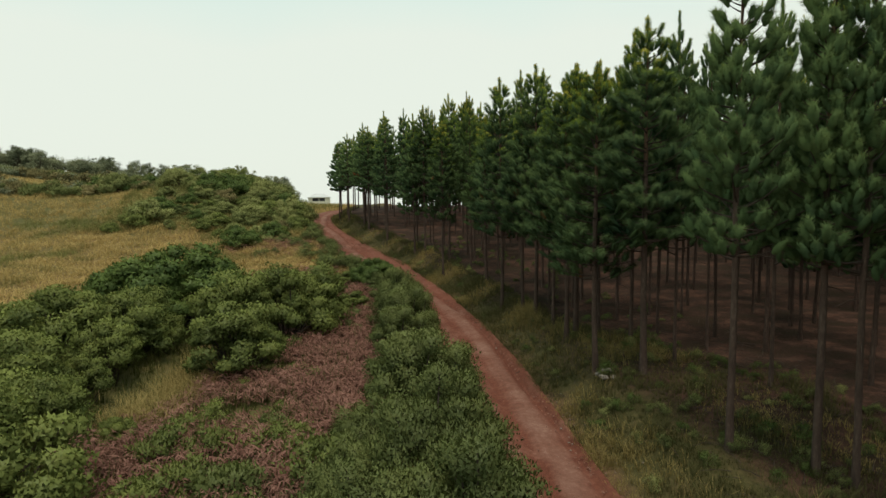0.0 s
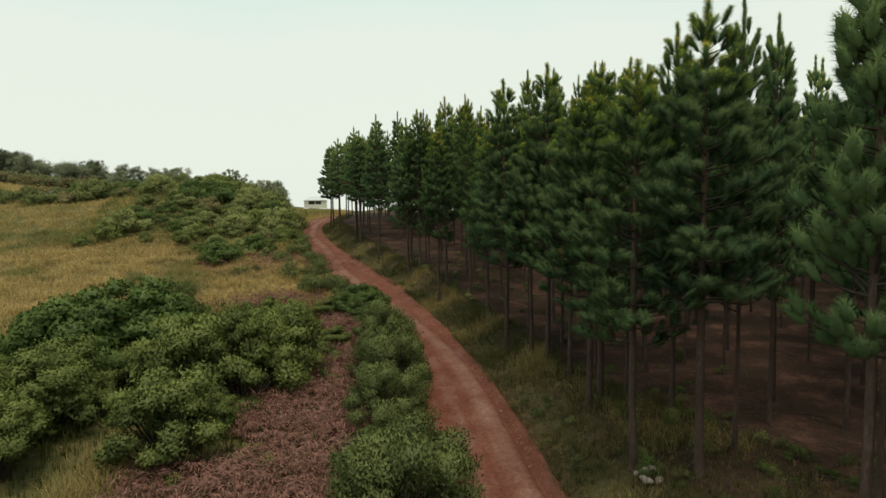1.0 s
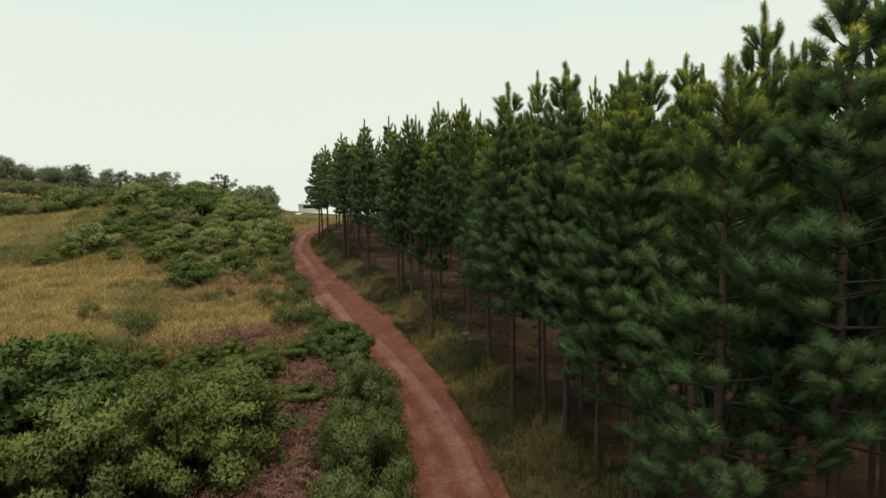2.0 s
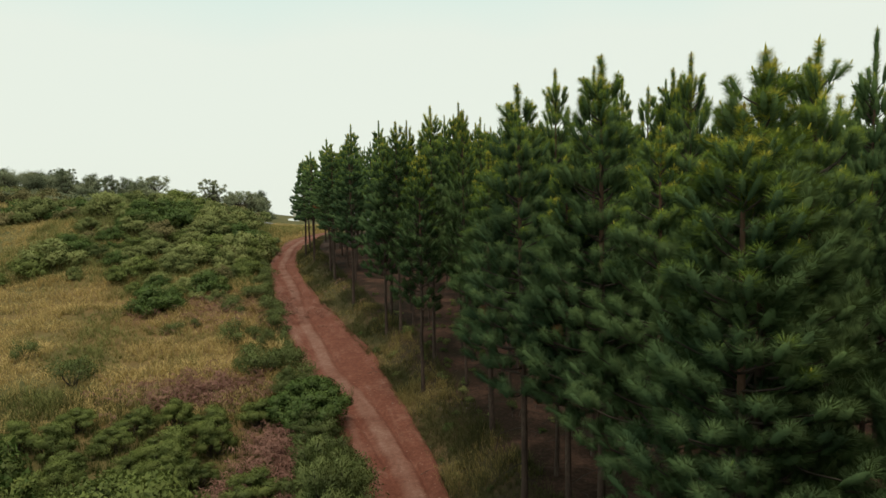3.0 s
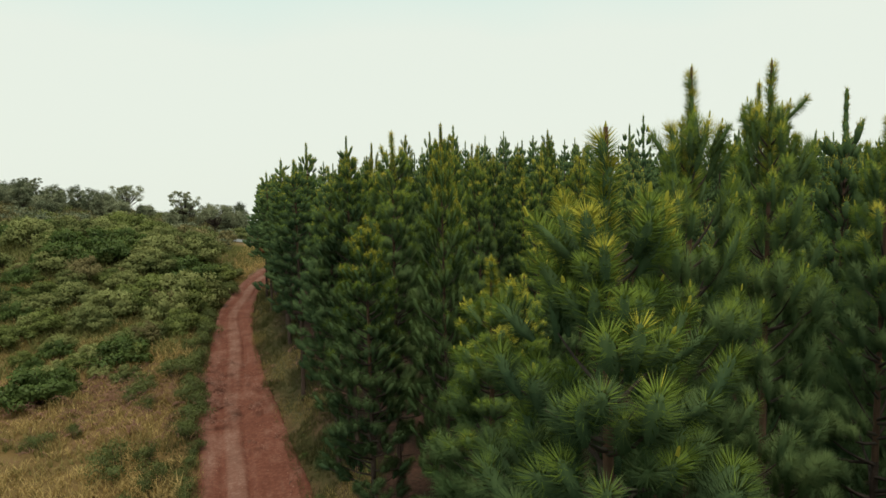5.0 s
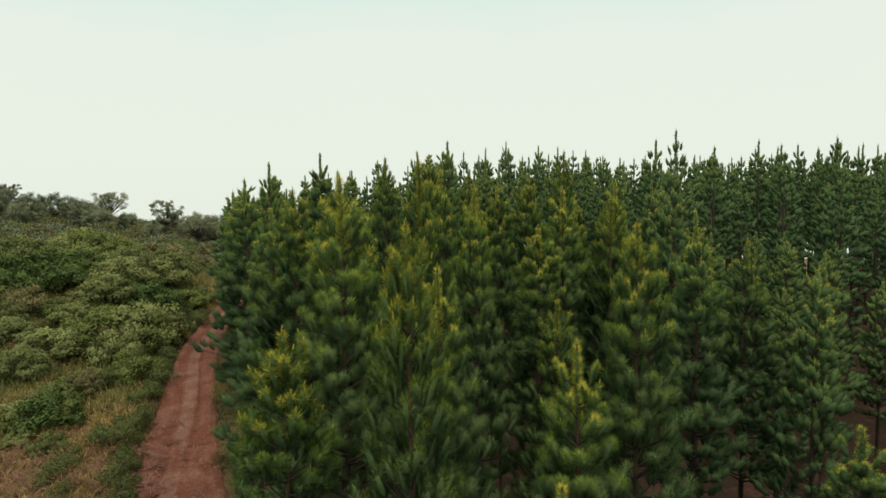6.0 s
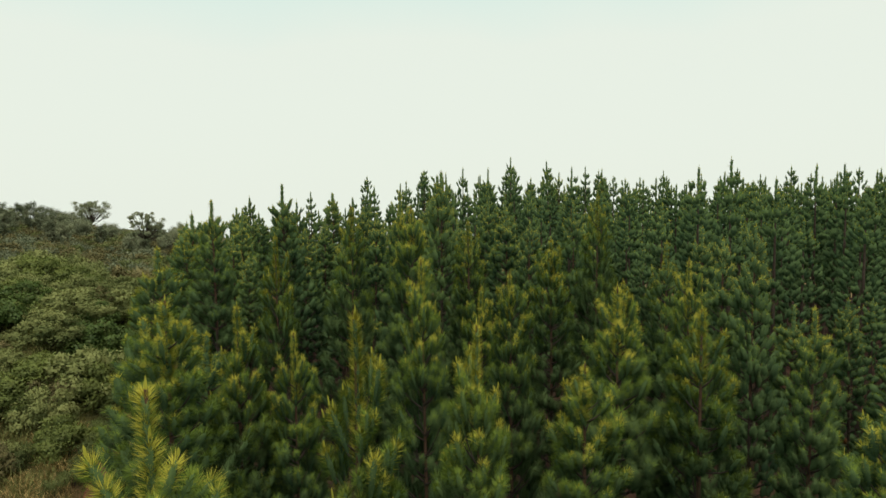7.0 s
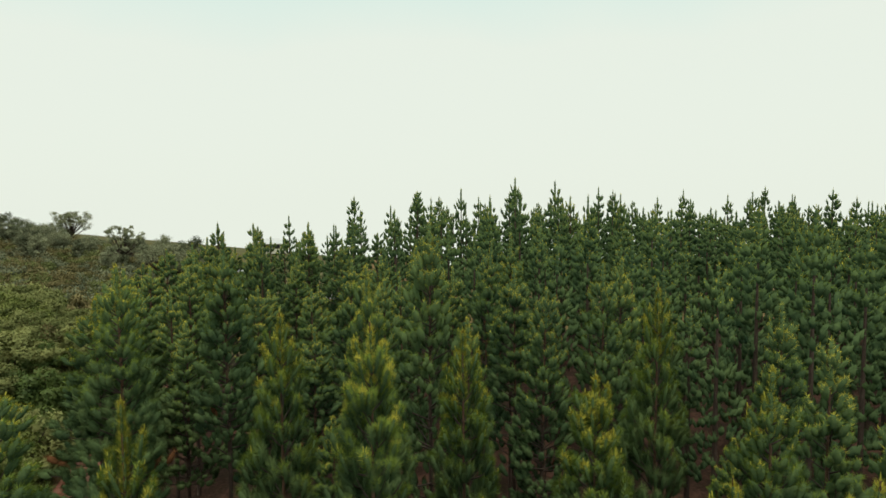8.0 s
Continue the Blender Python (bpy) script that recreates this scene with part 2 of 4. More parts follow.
def lumps(x, y, size, seed=0.0):
    """Smooth cheap relief between about -1 and 1."""
    x, y = np.asarray(x, float) / size + seed, np.asarray(y, float) / size - 2 * seed
    return (np.sin(1.7 * x + 1.3 * np.sin(0.9 * y + seed)) + np.sin(1.9 * y + 1.1 * np.sin(1.3 * x)) + np.sin(1.1 * (x + y) + 2 * np.sin(0.6 * (x - y)))) / 3


def raw_mesh(name, verts, faces_flat, corners, mats, index=None, shade=False):
    """A mesh from arrays: all faces have the same number of corners."""
    me = bpy.data.meshes.new(name)
    n = len(faces_flat) // corners
    me.vertices.add(len(verts))
    me.vertices.foreach_set("co", np.asarray(verts, np.float32).ravel())
    me.loops.add(n * corners)
    me.loops.foreach_set("vertex_index", np.asarray(faces_flat, np.int32))
    me.polygons.add(n)
    me.polygons.foreach_set("loop_start", np.arange(n, dtype=np.int32) * corners)
    if index is not None:
        me.polygons.foreach_set("material_index", np.asarray(index, np.int32))
    me.polygons.foreach_set("use_smooth", np.broadcast_to(np.asarray(shade, bool), n).copy())
    for mt in mats:
        me.materials.append(mt)
    me.update(calc_edges=True)
    return me


def tri_soup(name, tris, mats, index=None):
    tris = np.asarray(tris).reshape(-1, 3)
    return raw_mesh(name, tris, np.arange(len(tris)), 3, mats, index)


def unit(v):
    return v / np.maximum(np.linalg.norm(v, axis=-1, keepdims=True), 1e-9)


def across(a):
    """Two unit vectors square to each a."""
    ref = np.where(np.abs(a[:, 2:3]) < 0.9, np.array([[0, 0, 1.0]]), np.array([[1.0, 0, 0]]))
    u = unit(np.cross(a, ref))
    return u, np.cross(a, u)


def tubes(paths, sides):
    """Tapered limbs: each path is (points (k,3), radii (k,)). Returns vertices and quad corners."""
    vs, fs, base = [], [], 0
    ang = np.arange(sides) * 2 * np.pi / sides
    for pts, rad in paths:
        pts = np.asarray(pts, float)
        d = unit(np.gradient(pts, axis=0))
        u, v = across(d)
        ring = pts[:, None] + np.asarray(rad)[:, None, None] * (np.cos(ang)[None, :, None] * u[:, None] + np.sin(ang)[None, :, None] * v[:, None])
        vs.append(ring.reshape(-1, 3))
        k = len(pts)
        i, j = np.meshgrid(np.arange(k - 1), np.arange(sides), indexing="ij")
        a, b = i * sides + j, i * sides + (j + 1) % sides
        fs.append((base + np.stack([a, b, b + sides, a + sides], -1)).ravel())
        base += k * sides
    return np.concatenate(vs), np.concatenate(fs)


def part(name, me, parent, label=""):
    ob = new(name, me)
    ob.parent = parent
    if label:
        tagged(ob, label)
    return ob


# ---------------------------------------------------------------- lie of the land
Y_PROFILE = [-200, -60, 0, 20, 30, 43, 53, 59, 70, 85, 110, 140, 175, 260, 500, 1500]
Z_PROFILE = [-8, -1.2, 0.3, 0.6, 0.75, 1.55, 2.4, 3.0, 4.0, 4.9, 5.8, 5.5, 4.7, 1.0, -14.0, -60.0]
TRACK_Y = [-40, 0, 11.8, 18, 25.2, 31, 37, 43.5, 48, 54.5, 62.5, 70.5, 82, 92, 100, 108, 116]
TRACK_X = [6.5, 3.4, 2.3, 1.65, 0.85, -0.05, -1.8, -4.15, -5.95, -8.65, -11.6, -14.2, -16.3, -16.9, -15.0, -11.5, -6.0]
EDGE_Y = [-40, 0, 12, 17, 26, 30, 39, 47, 53, 60, 73, 79, 86, 95]
EDGE_X = [14, 8.6, 6.4, 4.3, 3.7, 2.7, -0.2, -2.4, -5.0, -7.6, -12.7, -13.6, -13.0, -7.0]


def eased(y, ys, xs):
    """A soft curve through the given places."""
    y = np.asarray(y, float)
    return sum(np.interp(y + o, ys, xs) for o in (-3, -1.5, 0, 1.5, 3)) / 5


def track_x(y):
    return eased(y, TRACK_Y, TRACK_X)


def track_half(y):
    return eased(y, [11, 20, 30, 36, 43, 52, 60, 74], [1.12, 1.34, 1.28, 1.30, 1.82, 1.66, 1.34, 1.14])


def forest_x(y):
    return eased(y, EDGE_Y, EDGE_X)


def level(x, y):
    x, y = np.asarray(x, float), np.asarray(y, float)
    z = eased(y, Y_PROFILE, Z_PROFILE)
    off = x - track_x(np.minimum(y, 114))
    near = smooth(y, -60, -10) * (1 - smooth(y, 100, 116))
    z = z + 0.95 * (0.35 + 0.65 * smooth(y, 10, 17)) * smooth(off - track_half(y), 0.35, 2.2) * near                       # bank under the pines
    z = z + 0.15 * smooth(-off - track_half(y), 0.2, 1.7) * near
    z = z + 0.11 * np.clip(-x - 22, 0, 160) * smooth(y, 48, 88)        # hill beyond the meadow
    z = z + 3.6 * np.exp(-((x + 30) / 13) ** 2 - ((y - 80) / 14) ** 2) * smooth(-off, 2.2, 9)
    z = z - 8 * smooth(y, 88, 130) * smooth(x, -12, 6)
    z = z - 1.5 * np.exp(-((x + 34) / 10) ** 2 - ((y - 153) / 12) ** 2)
    far = np.clip(np.hypot(x + 30, y - 60) - 130, 0, None)
    z = z - 0.05 * far
    flat = 1 - smooth(np.abs(off) - track_half(y), 0.3, 2.6) * 0.85
    z = z + (1 - flat * near) * (0.16 * lumps(x, y, 3.1) + 0.07 * lumps(x, y, 0.9, 5.0) + 0.30 * lumps(x, y, 11, 3.0))
    return z


def ground():
    def spread(lo, hi, step, far):
        mid = np.arange(lo, hi + step / 2, step)
        out, d, s = [], 0.0, step
        while d < far:
            s *= 1.16
            d += s
            out.append(d)
        out = np.array(out)
        return np.concatenate([(lo - out)[::-1], mid, hi + out])
    xs, ys = spread(-26, 12, 0.25, 1500), spread(-6, 100, 0.5, 1500)
    X, Y = np.meshgrid(xs, ys)
    Z = level(X, Y)
    off = X - track_x(np.minimum(Y, 114))
    Z = Z - 0.30 * (1 - smooth(np.abs(off) - track_half(Y), -0.40, 0.12)) * (Y < 106.5) * (Y > -37)
    ny, nx = X.shape
    i, j = np.meshgrid(np.arange(ny - 1), np.arange(nx - 1), indexing="ij")
    a = i * nx + j
    faces = np.stack([a, a + 1, a + nx + 1, a + nx], -1).ravel()
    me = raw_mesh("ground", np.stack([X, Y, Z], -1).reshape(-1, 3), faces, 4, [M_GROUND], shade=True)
    weights = {
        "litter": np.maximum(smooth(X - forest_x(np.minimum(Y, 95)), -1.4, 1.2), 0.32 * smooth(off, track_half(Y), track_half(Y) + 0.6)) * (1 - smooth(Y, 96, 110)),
        "earth": 0.75 * (1 - smooth(np.abs(off), track_half(Y) + 0.0, track_half(Y) + 0.9)) * (Y < 115),
        "scrub": smooth(off, track_half(Y) - 0.2, track_half(Y) + 0.4) * (Y < 100) + np.maximum(smooth(Y, 56, 66) * (1 - smooth(X, -16, -12)) * (1 - smooth(Y, 80, 86) * (1 - smooth(Y, 112, 118)) * smooth(X + 0.25 * (Y - 82), -23, -20)), smooth(-Y, -36, -31) * smooth(-X, 2, 5) * (1 - smooth(-X, 15, 19))),
    }
    for key, w in weights.items():
        me.attributes.new(key, 'FLOAT', 'POINT').data.foreach_set("value", np.asarray(w, np.float32).ravel())
    ob = new("ground", me)
    return tagged(ob, "rolling hillside ground with dry grass and pine litter", "ground", kind="structure")


def track():
    """The red earth track, with two wheel ruts, a low crown and crumbling edges."""
    ys = np.arange(-36, 107, 0.22)
    us = np.linspace(-1.18, 1.18, 41)
    U, Y = np.meshgrid(us, ys)
    cx, half = track_x(Y), track_half(Y)
    dx = np.gradient(track_x(ys), ys)[:, None]
    side = U * half * (1 + 0.10 * lumps(Y, 0 * Y + np.sign(U) * 9, 2.3))
    X, Yw = cx + side / np.sqrt(1 + dx ** 2), Y - side * dx / np.sqrt(1 + dx ** 2)
    base = eased(Yw, Y_PROFILE, Z_PROFILE)
    s = side + 0.12 * lumps(Y, 0 * Y, 6.0)
    mid = half * np.interp(Y, [10, 20, 30, 36, 43, 52, 60, 75], [0.25, 0.32, 0.36, 0.05, -0.34, -0.22, 0.0, 0.0]) + 0.10 * lumps(Y, 0 * Y + 4, 3.3)
    rut_l, rut_r = mid - 0.46 - 0.06 * lumps(Y, 0 * Y, 1.9), mid + 0.48 + 0.06 * lumps(Y, 0 * Y + 7, 1.7)
    ruts = np.exp(-((s - rut_l) / 0.16) ** 2) + np.exp(-((s - rut_r) / 0.13) ** 2)
    gully = np.exp(-((s - rut_r - 0.04 * lumps(Y, 0 * Y, 0.8)) / 0.06) ** 2) * smooth(lumps(Y, 0 * Y + 2, 4.1), -0.35, 0.25) + 0.7 * np.exp(-((s - rut_l) / 0.07) ** 2) * smooth(lumps(Y, 0 * Y + 9, 3.1), 0.0, 0.4)
    Z = base + 0.035 - 0.075 * ruts - 0.10 * gully + 0.010 * lumps(X * 2, Yw * 0.35, 0.5) + 0.008 * lumps(X, Yw, 0.23, 2.0)
    Z = Z - 0.34 * smooth(np.abs(U), 0.98, 1.18) + 0.06 * smooth(np.abs(U), 0.75, 0.95)
    ny, nx = X.shape
    i, j = np.meshgrid(np.arange(ny - 1), np.arange(nx - 1), indexing="ij")
    a = i * nx + j
    faces = np.stack([a, a + 1, a + nx + 1, a + nx], -1).ravel()
    me = raw_mesh("road", np.stack([X, Yw, Z], -1).reshape(-1, 3), faces, 4, [M_TRACK], shade=True)
    packed = np.exp(-((s - mid) / 0.34) ** 4) * (0.72 + 0.3 * lumps(X, Yw, 1.3, 2.0)) + 0.45 * np.exp(-((s - mid + 1.0) / 0.22) ** 2) - 0.5 * gully
    me.attributes.new("packed", 'FLOAT', 'POINT').data.foreach_set("value", np.clip(packed, 0, 1).astype(np.float32).ravel())
    me.attributes.new("side", 'FLOAT', 'POINT').data.foreach_set("value", side.astype(np.float32).ravel())
    me.attributes.new("along", 'FLOAT', 'POINT').data.foreach_set("value", Y.astype(np.float32).ravel())
    ob = new("road", me)
    return tagged(ob, "rutted red earth track winding uphill beside pines", "dirt road", kind="structure")


ground()
track()

# ---------------------------------------------------------------- pines


def brush_heads(pos, axis, length, radius, hue, count, width, sides, bulk, rng):
    """Bottle-brush shoots: needles swept forward round each axis over a packed leafy core. Corners, facing, tone, place along the shoot, shoot number."""
    n = len(pos)
    out = pos * [1, 1, 0]
    out = unit(out + unit(axis) * 0.05)
    u, v = across(axis)
    # packed core
    ts, rs = (np.array([-0.05, 0.22, 0.62, 0.95]), np.array([0.26, 0.56, 0.62, 0.42])) if sides > 4 else (np.array([0.0, 0.6]), np.array([0.38, 0.60]))
    ang = np.arange(sides) * 2 * np.pi / sides
    ring = np.cos(ang)[None, :, None] * u[:, None] + np.sin(ang)[None, :, None] * v[:, None]
    wob = bulk * rng.uniform(0.75, 1.25, (n, len(ts), sides, 1))
    pts = pos[:, None, None] + axis[:, None, None] * (ts[None, :] * length[:, None])[:, :, None, None] + ring[:, None] * wob * (rs[None, :] * radius[:, None])[:, :, None, None]
    facing = unit(0.95 * ring[:, None] + axis[:, None, None] * (ts[None, :, None, None] * 1.3 - 0.55) + 0.40 * out[:, None, None] + [0, 0, 0.22])
    tip = pos + axis * (length + 0.38 * bulk * radius)[:, None]
    tip_face = unit(axis + 0.25 * out + [0, 0, 0.5])
    tris, norms, along = [], [], []
    for k in range(sides):
        k2 = (k + 1) % sides
        for r in range(len(ts) - 1):
            for c in (((r, k), (r, k2), (r + 1, k2)), ((r, k), (r + 1, k2), (r + 1, k))):
                tris.append(np.stack([pts[:, i, j] for i, j in c], 1)), norms.append(np.stack([facing[:, i, j] for i, j in c], 1)), along.append(np.full(n, ts[r] + 0.12))
        tris.append(np.stack([pts[:, -1, k], pts[:, -1, k2], tip], 1)), norms.append(np.stack([facing[:, -1, k], facing[:, -1, k2], tip_face], 1)), along.append(np.full(n, 0.92))
    shoot = np.tile(np.arange(n), len(tris))
    tris, norms, along = np.concatenate(tris), np.concatenate(norms), np.concatenate(along)
    # core toned darker, standing for shade inside the shoot
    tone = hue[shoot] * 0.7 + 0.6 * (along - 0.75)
    # needles
    m = n * count
    head = np.repeat(np.arange(n), count)
    s = rng.random(m) ** 0.75
    th = rng.random(m) * 2 * np.pi
    rad = np.cos(th)[:, None] * u[head] + np.sin(th)[:, None] * v[head]
    phi = np.radians(np.where(s < 0.72, 70 - 22 * s, 58 * np.sqrt(rng.random(m))) + rng.normal(0, 7, m))
    d = unit(np.cos(phi)[:, None] * axis[head] + np.sin(phi)[:, None] * rad)
    ln = (radius[head] * np.where(s < 0.72, 0.78 + 0.42 * s, 1.02) * rng.uniform(0.85, 1.12, m))[:, None]
    foot = pos[head] + axis[head] * (np.minimum(s, 0.9) * length[head])[:, None] + d * ln * 0.35
    w = unit(np.cross(d, rng.normal(0, 1, (m, 3)))) * (width * rng.uniform(0.7, 1.3, m))[:, None]
    a, b, c = foot - w, foot + w, foot + d * ln * 0.70
    face = unit(unit(c - (pos + axis * (0.5 * length)[:, None])[head]) + 0.2 * d + 0.40 * out[head] + [0, 0, 0.22])
    turn = (np.cross(b - a, c - a) * (face + [0, -0.4, 0.4])).sum(1) < 0
    a[turn], b[turn] = b[turn], a[turn].copy()
    tris, norms = np.concatenate([tris, np.stack([a, b, c], 1)]), np.concatenate([norms, np.repeat(face[:, None], 3, 1)])
    # paler young tips, with lit ends and shaded bases painted in as well
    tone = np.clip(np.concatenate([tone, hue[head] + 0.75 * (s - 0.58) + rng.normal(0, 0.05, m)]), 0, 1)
    return tris, norms, tone, np.concatenate([along, s]), np.concatenate([shoot, head])


def soft_soup(name, tris, norms, mats, index, tuft_light):
    me = raw_mesh(name, tris.reshape(-1, 3), np.arange(len(tris) * 3), 3, mats, index, True)
    me.attributes.new("tuft_light", 'FLOAT', 'POINT').data.foreach_set("value", np.repeat(np.asarray(tuft_light, np.float32), 3))
    me.normals_split_custom_set_from_vertices(norms.reshape(-1, 3))
    return me


def pine_shoots(h, crown, radius, rng, gap, fill, bends=3):
    """Limbs in whorls up the stem and the leafy shoots on them: a plume at each limb's end, others behind and beside it."""
    limbs, pos, axis, lng, rad, age = [], [], [], [], [], []
    z = crown
    up = np.array([0, 0, 1.0])
    lean_to, lean_by = rng.uniform(0, 6.28), rng.uniform(0.05, 0.2)

    def shoot(at, d, length, thick, young):
        pos.append(at), axis.append(d / np.linalg.norm(d)), lng.append(length), rad.append(thick), age.append(young)

    while z < h - 0.90:
        drop = h - z
        u = (z - crown) / (h - crown)
        reach_out = min(radius, 0.23 * min(drop, 1.8) + 0.17 * max(0.0, drop - 1.8)) * min(1.0, 0.72 + 2.0 * u) * rng.uniform(0.86, 1.12)
        n = int(rng.integers(5, 8)) if u < 0.8 else int(rng.integers(4, 6))
        turn = rng.random() * 6.28
        for k in range(n):
            if rng.random() < 0.10 and u < 0.85:
                continue
            a = turn + k * 6.283 / n + rng.normal(0, 0.22)
            ln = reach_out * rng.uniform(0.70, 1.14) * (1 + lean_by * np.cos(a - lean_to))
            rise = np.radians(4 + 36 * u + rng.normal(0, 8))
            out = np.array([np.cos(a), np.sin(a), 0])
            beside = np.array([-out[1], out[0], 0])
            t = np.linspace(0, 1, bends)[:, None]
            foot = np.array([0, 0, z + rng.normal(0, 0.09)])
            pts = foot + out * np.cos(rise) * ln * t + up * (np.sin(rise) * ln * t + 0.20 * ln * t ** 2.5)
            limbs.append((pts, np.linspace(0.026, 0.009, bends) * (0.6 + 0.6 * (1 - u))))
            thick = (0.182 - 0.076 * smooth(u, 0.45, 1.0)) * rng.uniform(0.85, 1.15)
            shoot(pts[-1] - up * 0.05, out * (0.75 - 0.45 * u) + beside * rng.normal(0, 0.15) + up * (0.75 + 0.4 * u), rng.uniform(0.26, 0.38), thick, u + rng.normal(0.05, 0.07))
            for k2 in range(int(round(ln * fill + rng.uniform(-0.4, 0.6)))):
                q = rng.uniform(0.30, 0.98)
                wing = (1 if k2 % 2 else -1) * rng.uniform(0.25, 1.0)
                side_reach = min(0.36, 0.42 * ln * q)
                at = foot + out * np.cos(rise) * ln * q + up * (np.sin(rise) * ln * q + 0.20 * ln * q ** 2.5)
                end = at + beside * wing * side_reach + out * 0.08 + up * rng.uniform(-0.02, 0.14)
                shoot(end, out * rng.uniform(0.15, 0.7) + beside * wing * 0.45 + up * rng.uniform(0.6, 1.1), rng.uniform(0.20, 0.33), thick * rng.uniform(0.78, 1.02), u - 0.05 + rng.normal(0, 0.07))
        z += gap * rng.uniform(0.75, 1.25) * (1 - 0.30 * u)
    top = rng.uniform(1.1, 1.7)
    for z in np.arange(h - top, h - 0.30, 0.17):                        # the leading shoot
        shoot(np.array([0, 0, z]), np.array([rng.normal(0, 0.05), rng.normal(0, 0.05), 1.0]), 0.20, float(np.interp(h - z, [0.25, 1.2], [0.105, 0.15])), 0.98)
    return limbs, np.array(pos), np.array(axis), np.array(lng), np.array(rad), np.array(age)


def candle_tris(pos, axis, rng, size):
    """The upright pale buds that stand on young shoots."""
    tris = []
    for p, a in zip(pos, axis):
        a = unit(a + np.array([0, 0, 1.2]))
        u, v = across(a[None])
        ln = size * rng.uniform(0.6, 1.3)
        lo, hi = ([p + a * ln * k + r * (np.cos(t) * u[0] + np.sin(t) * v[0]) for t in (0, 2.1, 4.2)] for k, r in ((0, 0.013), (0.7, 0.010)))
        tip = p + a * ln
        for i in range(3):
            j = (i + 1) % 3
            tris += [[lo[i], lo[j], hi[j]], [lo[i], hi[j], hi[i]], [hi[i], hi[j], tip]]
    return np.array(tris).reshape(-1, 3, 3)


def crown_soup(h, crown, radius, rng, gap, fill, bends, count, width, sides, bulk, tip_from=0.70):
    """All the plumes of a crown as triangles, their facing and material numbers, and the crown's limbs."""
    limbs, pos, axis, lng, rad, age = pine_shoots(h, crown, radius, rng, gap, fill, bends)
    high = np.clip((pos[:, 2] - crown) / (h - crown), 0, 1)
    # tone climbs with height: skylight on the upper crown is put into the colour
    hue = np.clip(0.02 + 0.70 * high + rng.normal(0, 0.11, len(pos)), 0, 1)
    soup, norms, tone, along, shoot = brush_heads(pos, axis, lng, rad, hue, count, width, sides, bulk, rng)
    young = age[shoot] + 0.34 * (along - 0.6) + rng.normal(0, 0.05, len(along))
    core = np.arange(len(young)) < len(young) - len(pos) * count
    index = np.where(core, 0, np.where(young > tip_from + 0.30, 2, np.where(young > tip_from + 0.03, 1, 0)))
    dead = (high < 0.3) & (rng.random(len(age)) < 0.012)
    index = np.where(dead[shoot], 3, index)
    bud = (age > 0.70) & (rng.random(len(age)) < 0.40)
    ends = pos + axis * (lng + rad * 0.45)[:, None]
    lead = candle_tris(np.array([[0, 0, h - 0.22]]), np.array([[0, 0, 1.0]]), rng, 0.18)
    buds = np.concatenate([candle_tris(ends[bud], axis[bud], rng, 0.075), lead])
    bn = unit(np.cross(buds[:, 1] - buds[:, 0], buds[:, 2] - buds[:, 0]))
    return (np.concatenate([soup, buds]), np.concatenate([norms, np.repeat(bn[:, None], 3, 1)]), np.concatenate([index, np.full(len(buds), 2)]),
            np.concatenate([tone, np.full(len(buds), 0.6)]), limbs)


def pine_meshes(name, h, crown, radius, seed, gap, fill, count, width, sides, core, bulk, tip_from=0.70):
    rng = np.random.default_rng(seed)
    soup, norms, index, tuft_light, limbs = crown_soup(h, crown, radius, rng, gap, fill, 4 if sides > 6 else 2, count, width, core, bulk, tip_from)
    needles = soft_soup(name + "_crown", soup, norms, [M_NEEDLE, M_TIP, M_SHOOT, M_DEAD], index, tuft_light)
    k = 9
    zz = np.linspace(-0.35, h - 0.15, k)
    sway = rng.normal(0, 0.05, (k, 2)).cumsum(0) * 0.5
    sway -= sway[0]
    sway *= np.linspace(1, 0, k)[:, None]
    stem = np.column_stack([sway, zz])
    rad = np.interp(zz, [-0.35, 0.3, 0.5 * h, h], [0.105, 0.078, 0.058, 0.012]) * h / 11
    v, f = tubes([(stem, rad)], sides)
    trunk = raw_mesh(name + "_trunk", v, f, 4, [M_BARK, M_UPBARK], (np.repeat(np.arange(k - 1), sides) > 4).astype(int), True)
    stubs = []
    for z in np.arange(1.6, crown, 0.45):                                 # dead snags below the crown
        for _ in range(rng.integers(0, 2)):
            a = rng.random() * 6.28
            d = np.array([np.cos(a), np.sin(a), rng.uniform(-0.25, 0.2)])
            ln = rng.uniform(0.25, 1.0)
            p = np.array([0, 0, z])
            stubs.append((np.array([p, p + d * ln * 0.5, p + d * ln + [0, 0, -0.08]]), [0.013, 0.009, 0.004]))
    v, f = tubes(limbs + stubs, 4 if sides > 5 else 3)
    wood = raw_mesh(name + "_limbs", v, f, 4, [M_TWIG], shade=True)
    return trunk, wood, needles


def pine(meshes, h, label):
    trunk, wood, needles = meshes
    root = new("pine_tree")
    part("trunk", trunk, root)
    tagged(part("branch_whorl", wood, root, "thin brown branches in whorls"), kind="stuff")
    part("crown", needles, root, "dense long-needled green crown with pale upright shoots")
    root["model_height"] = h
    return tagged(root, label, "pine tree", "plantation pines")


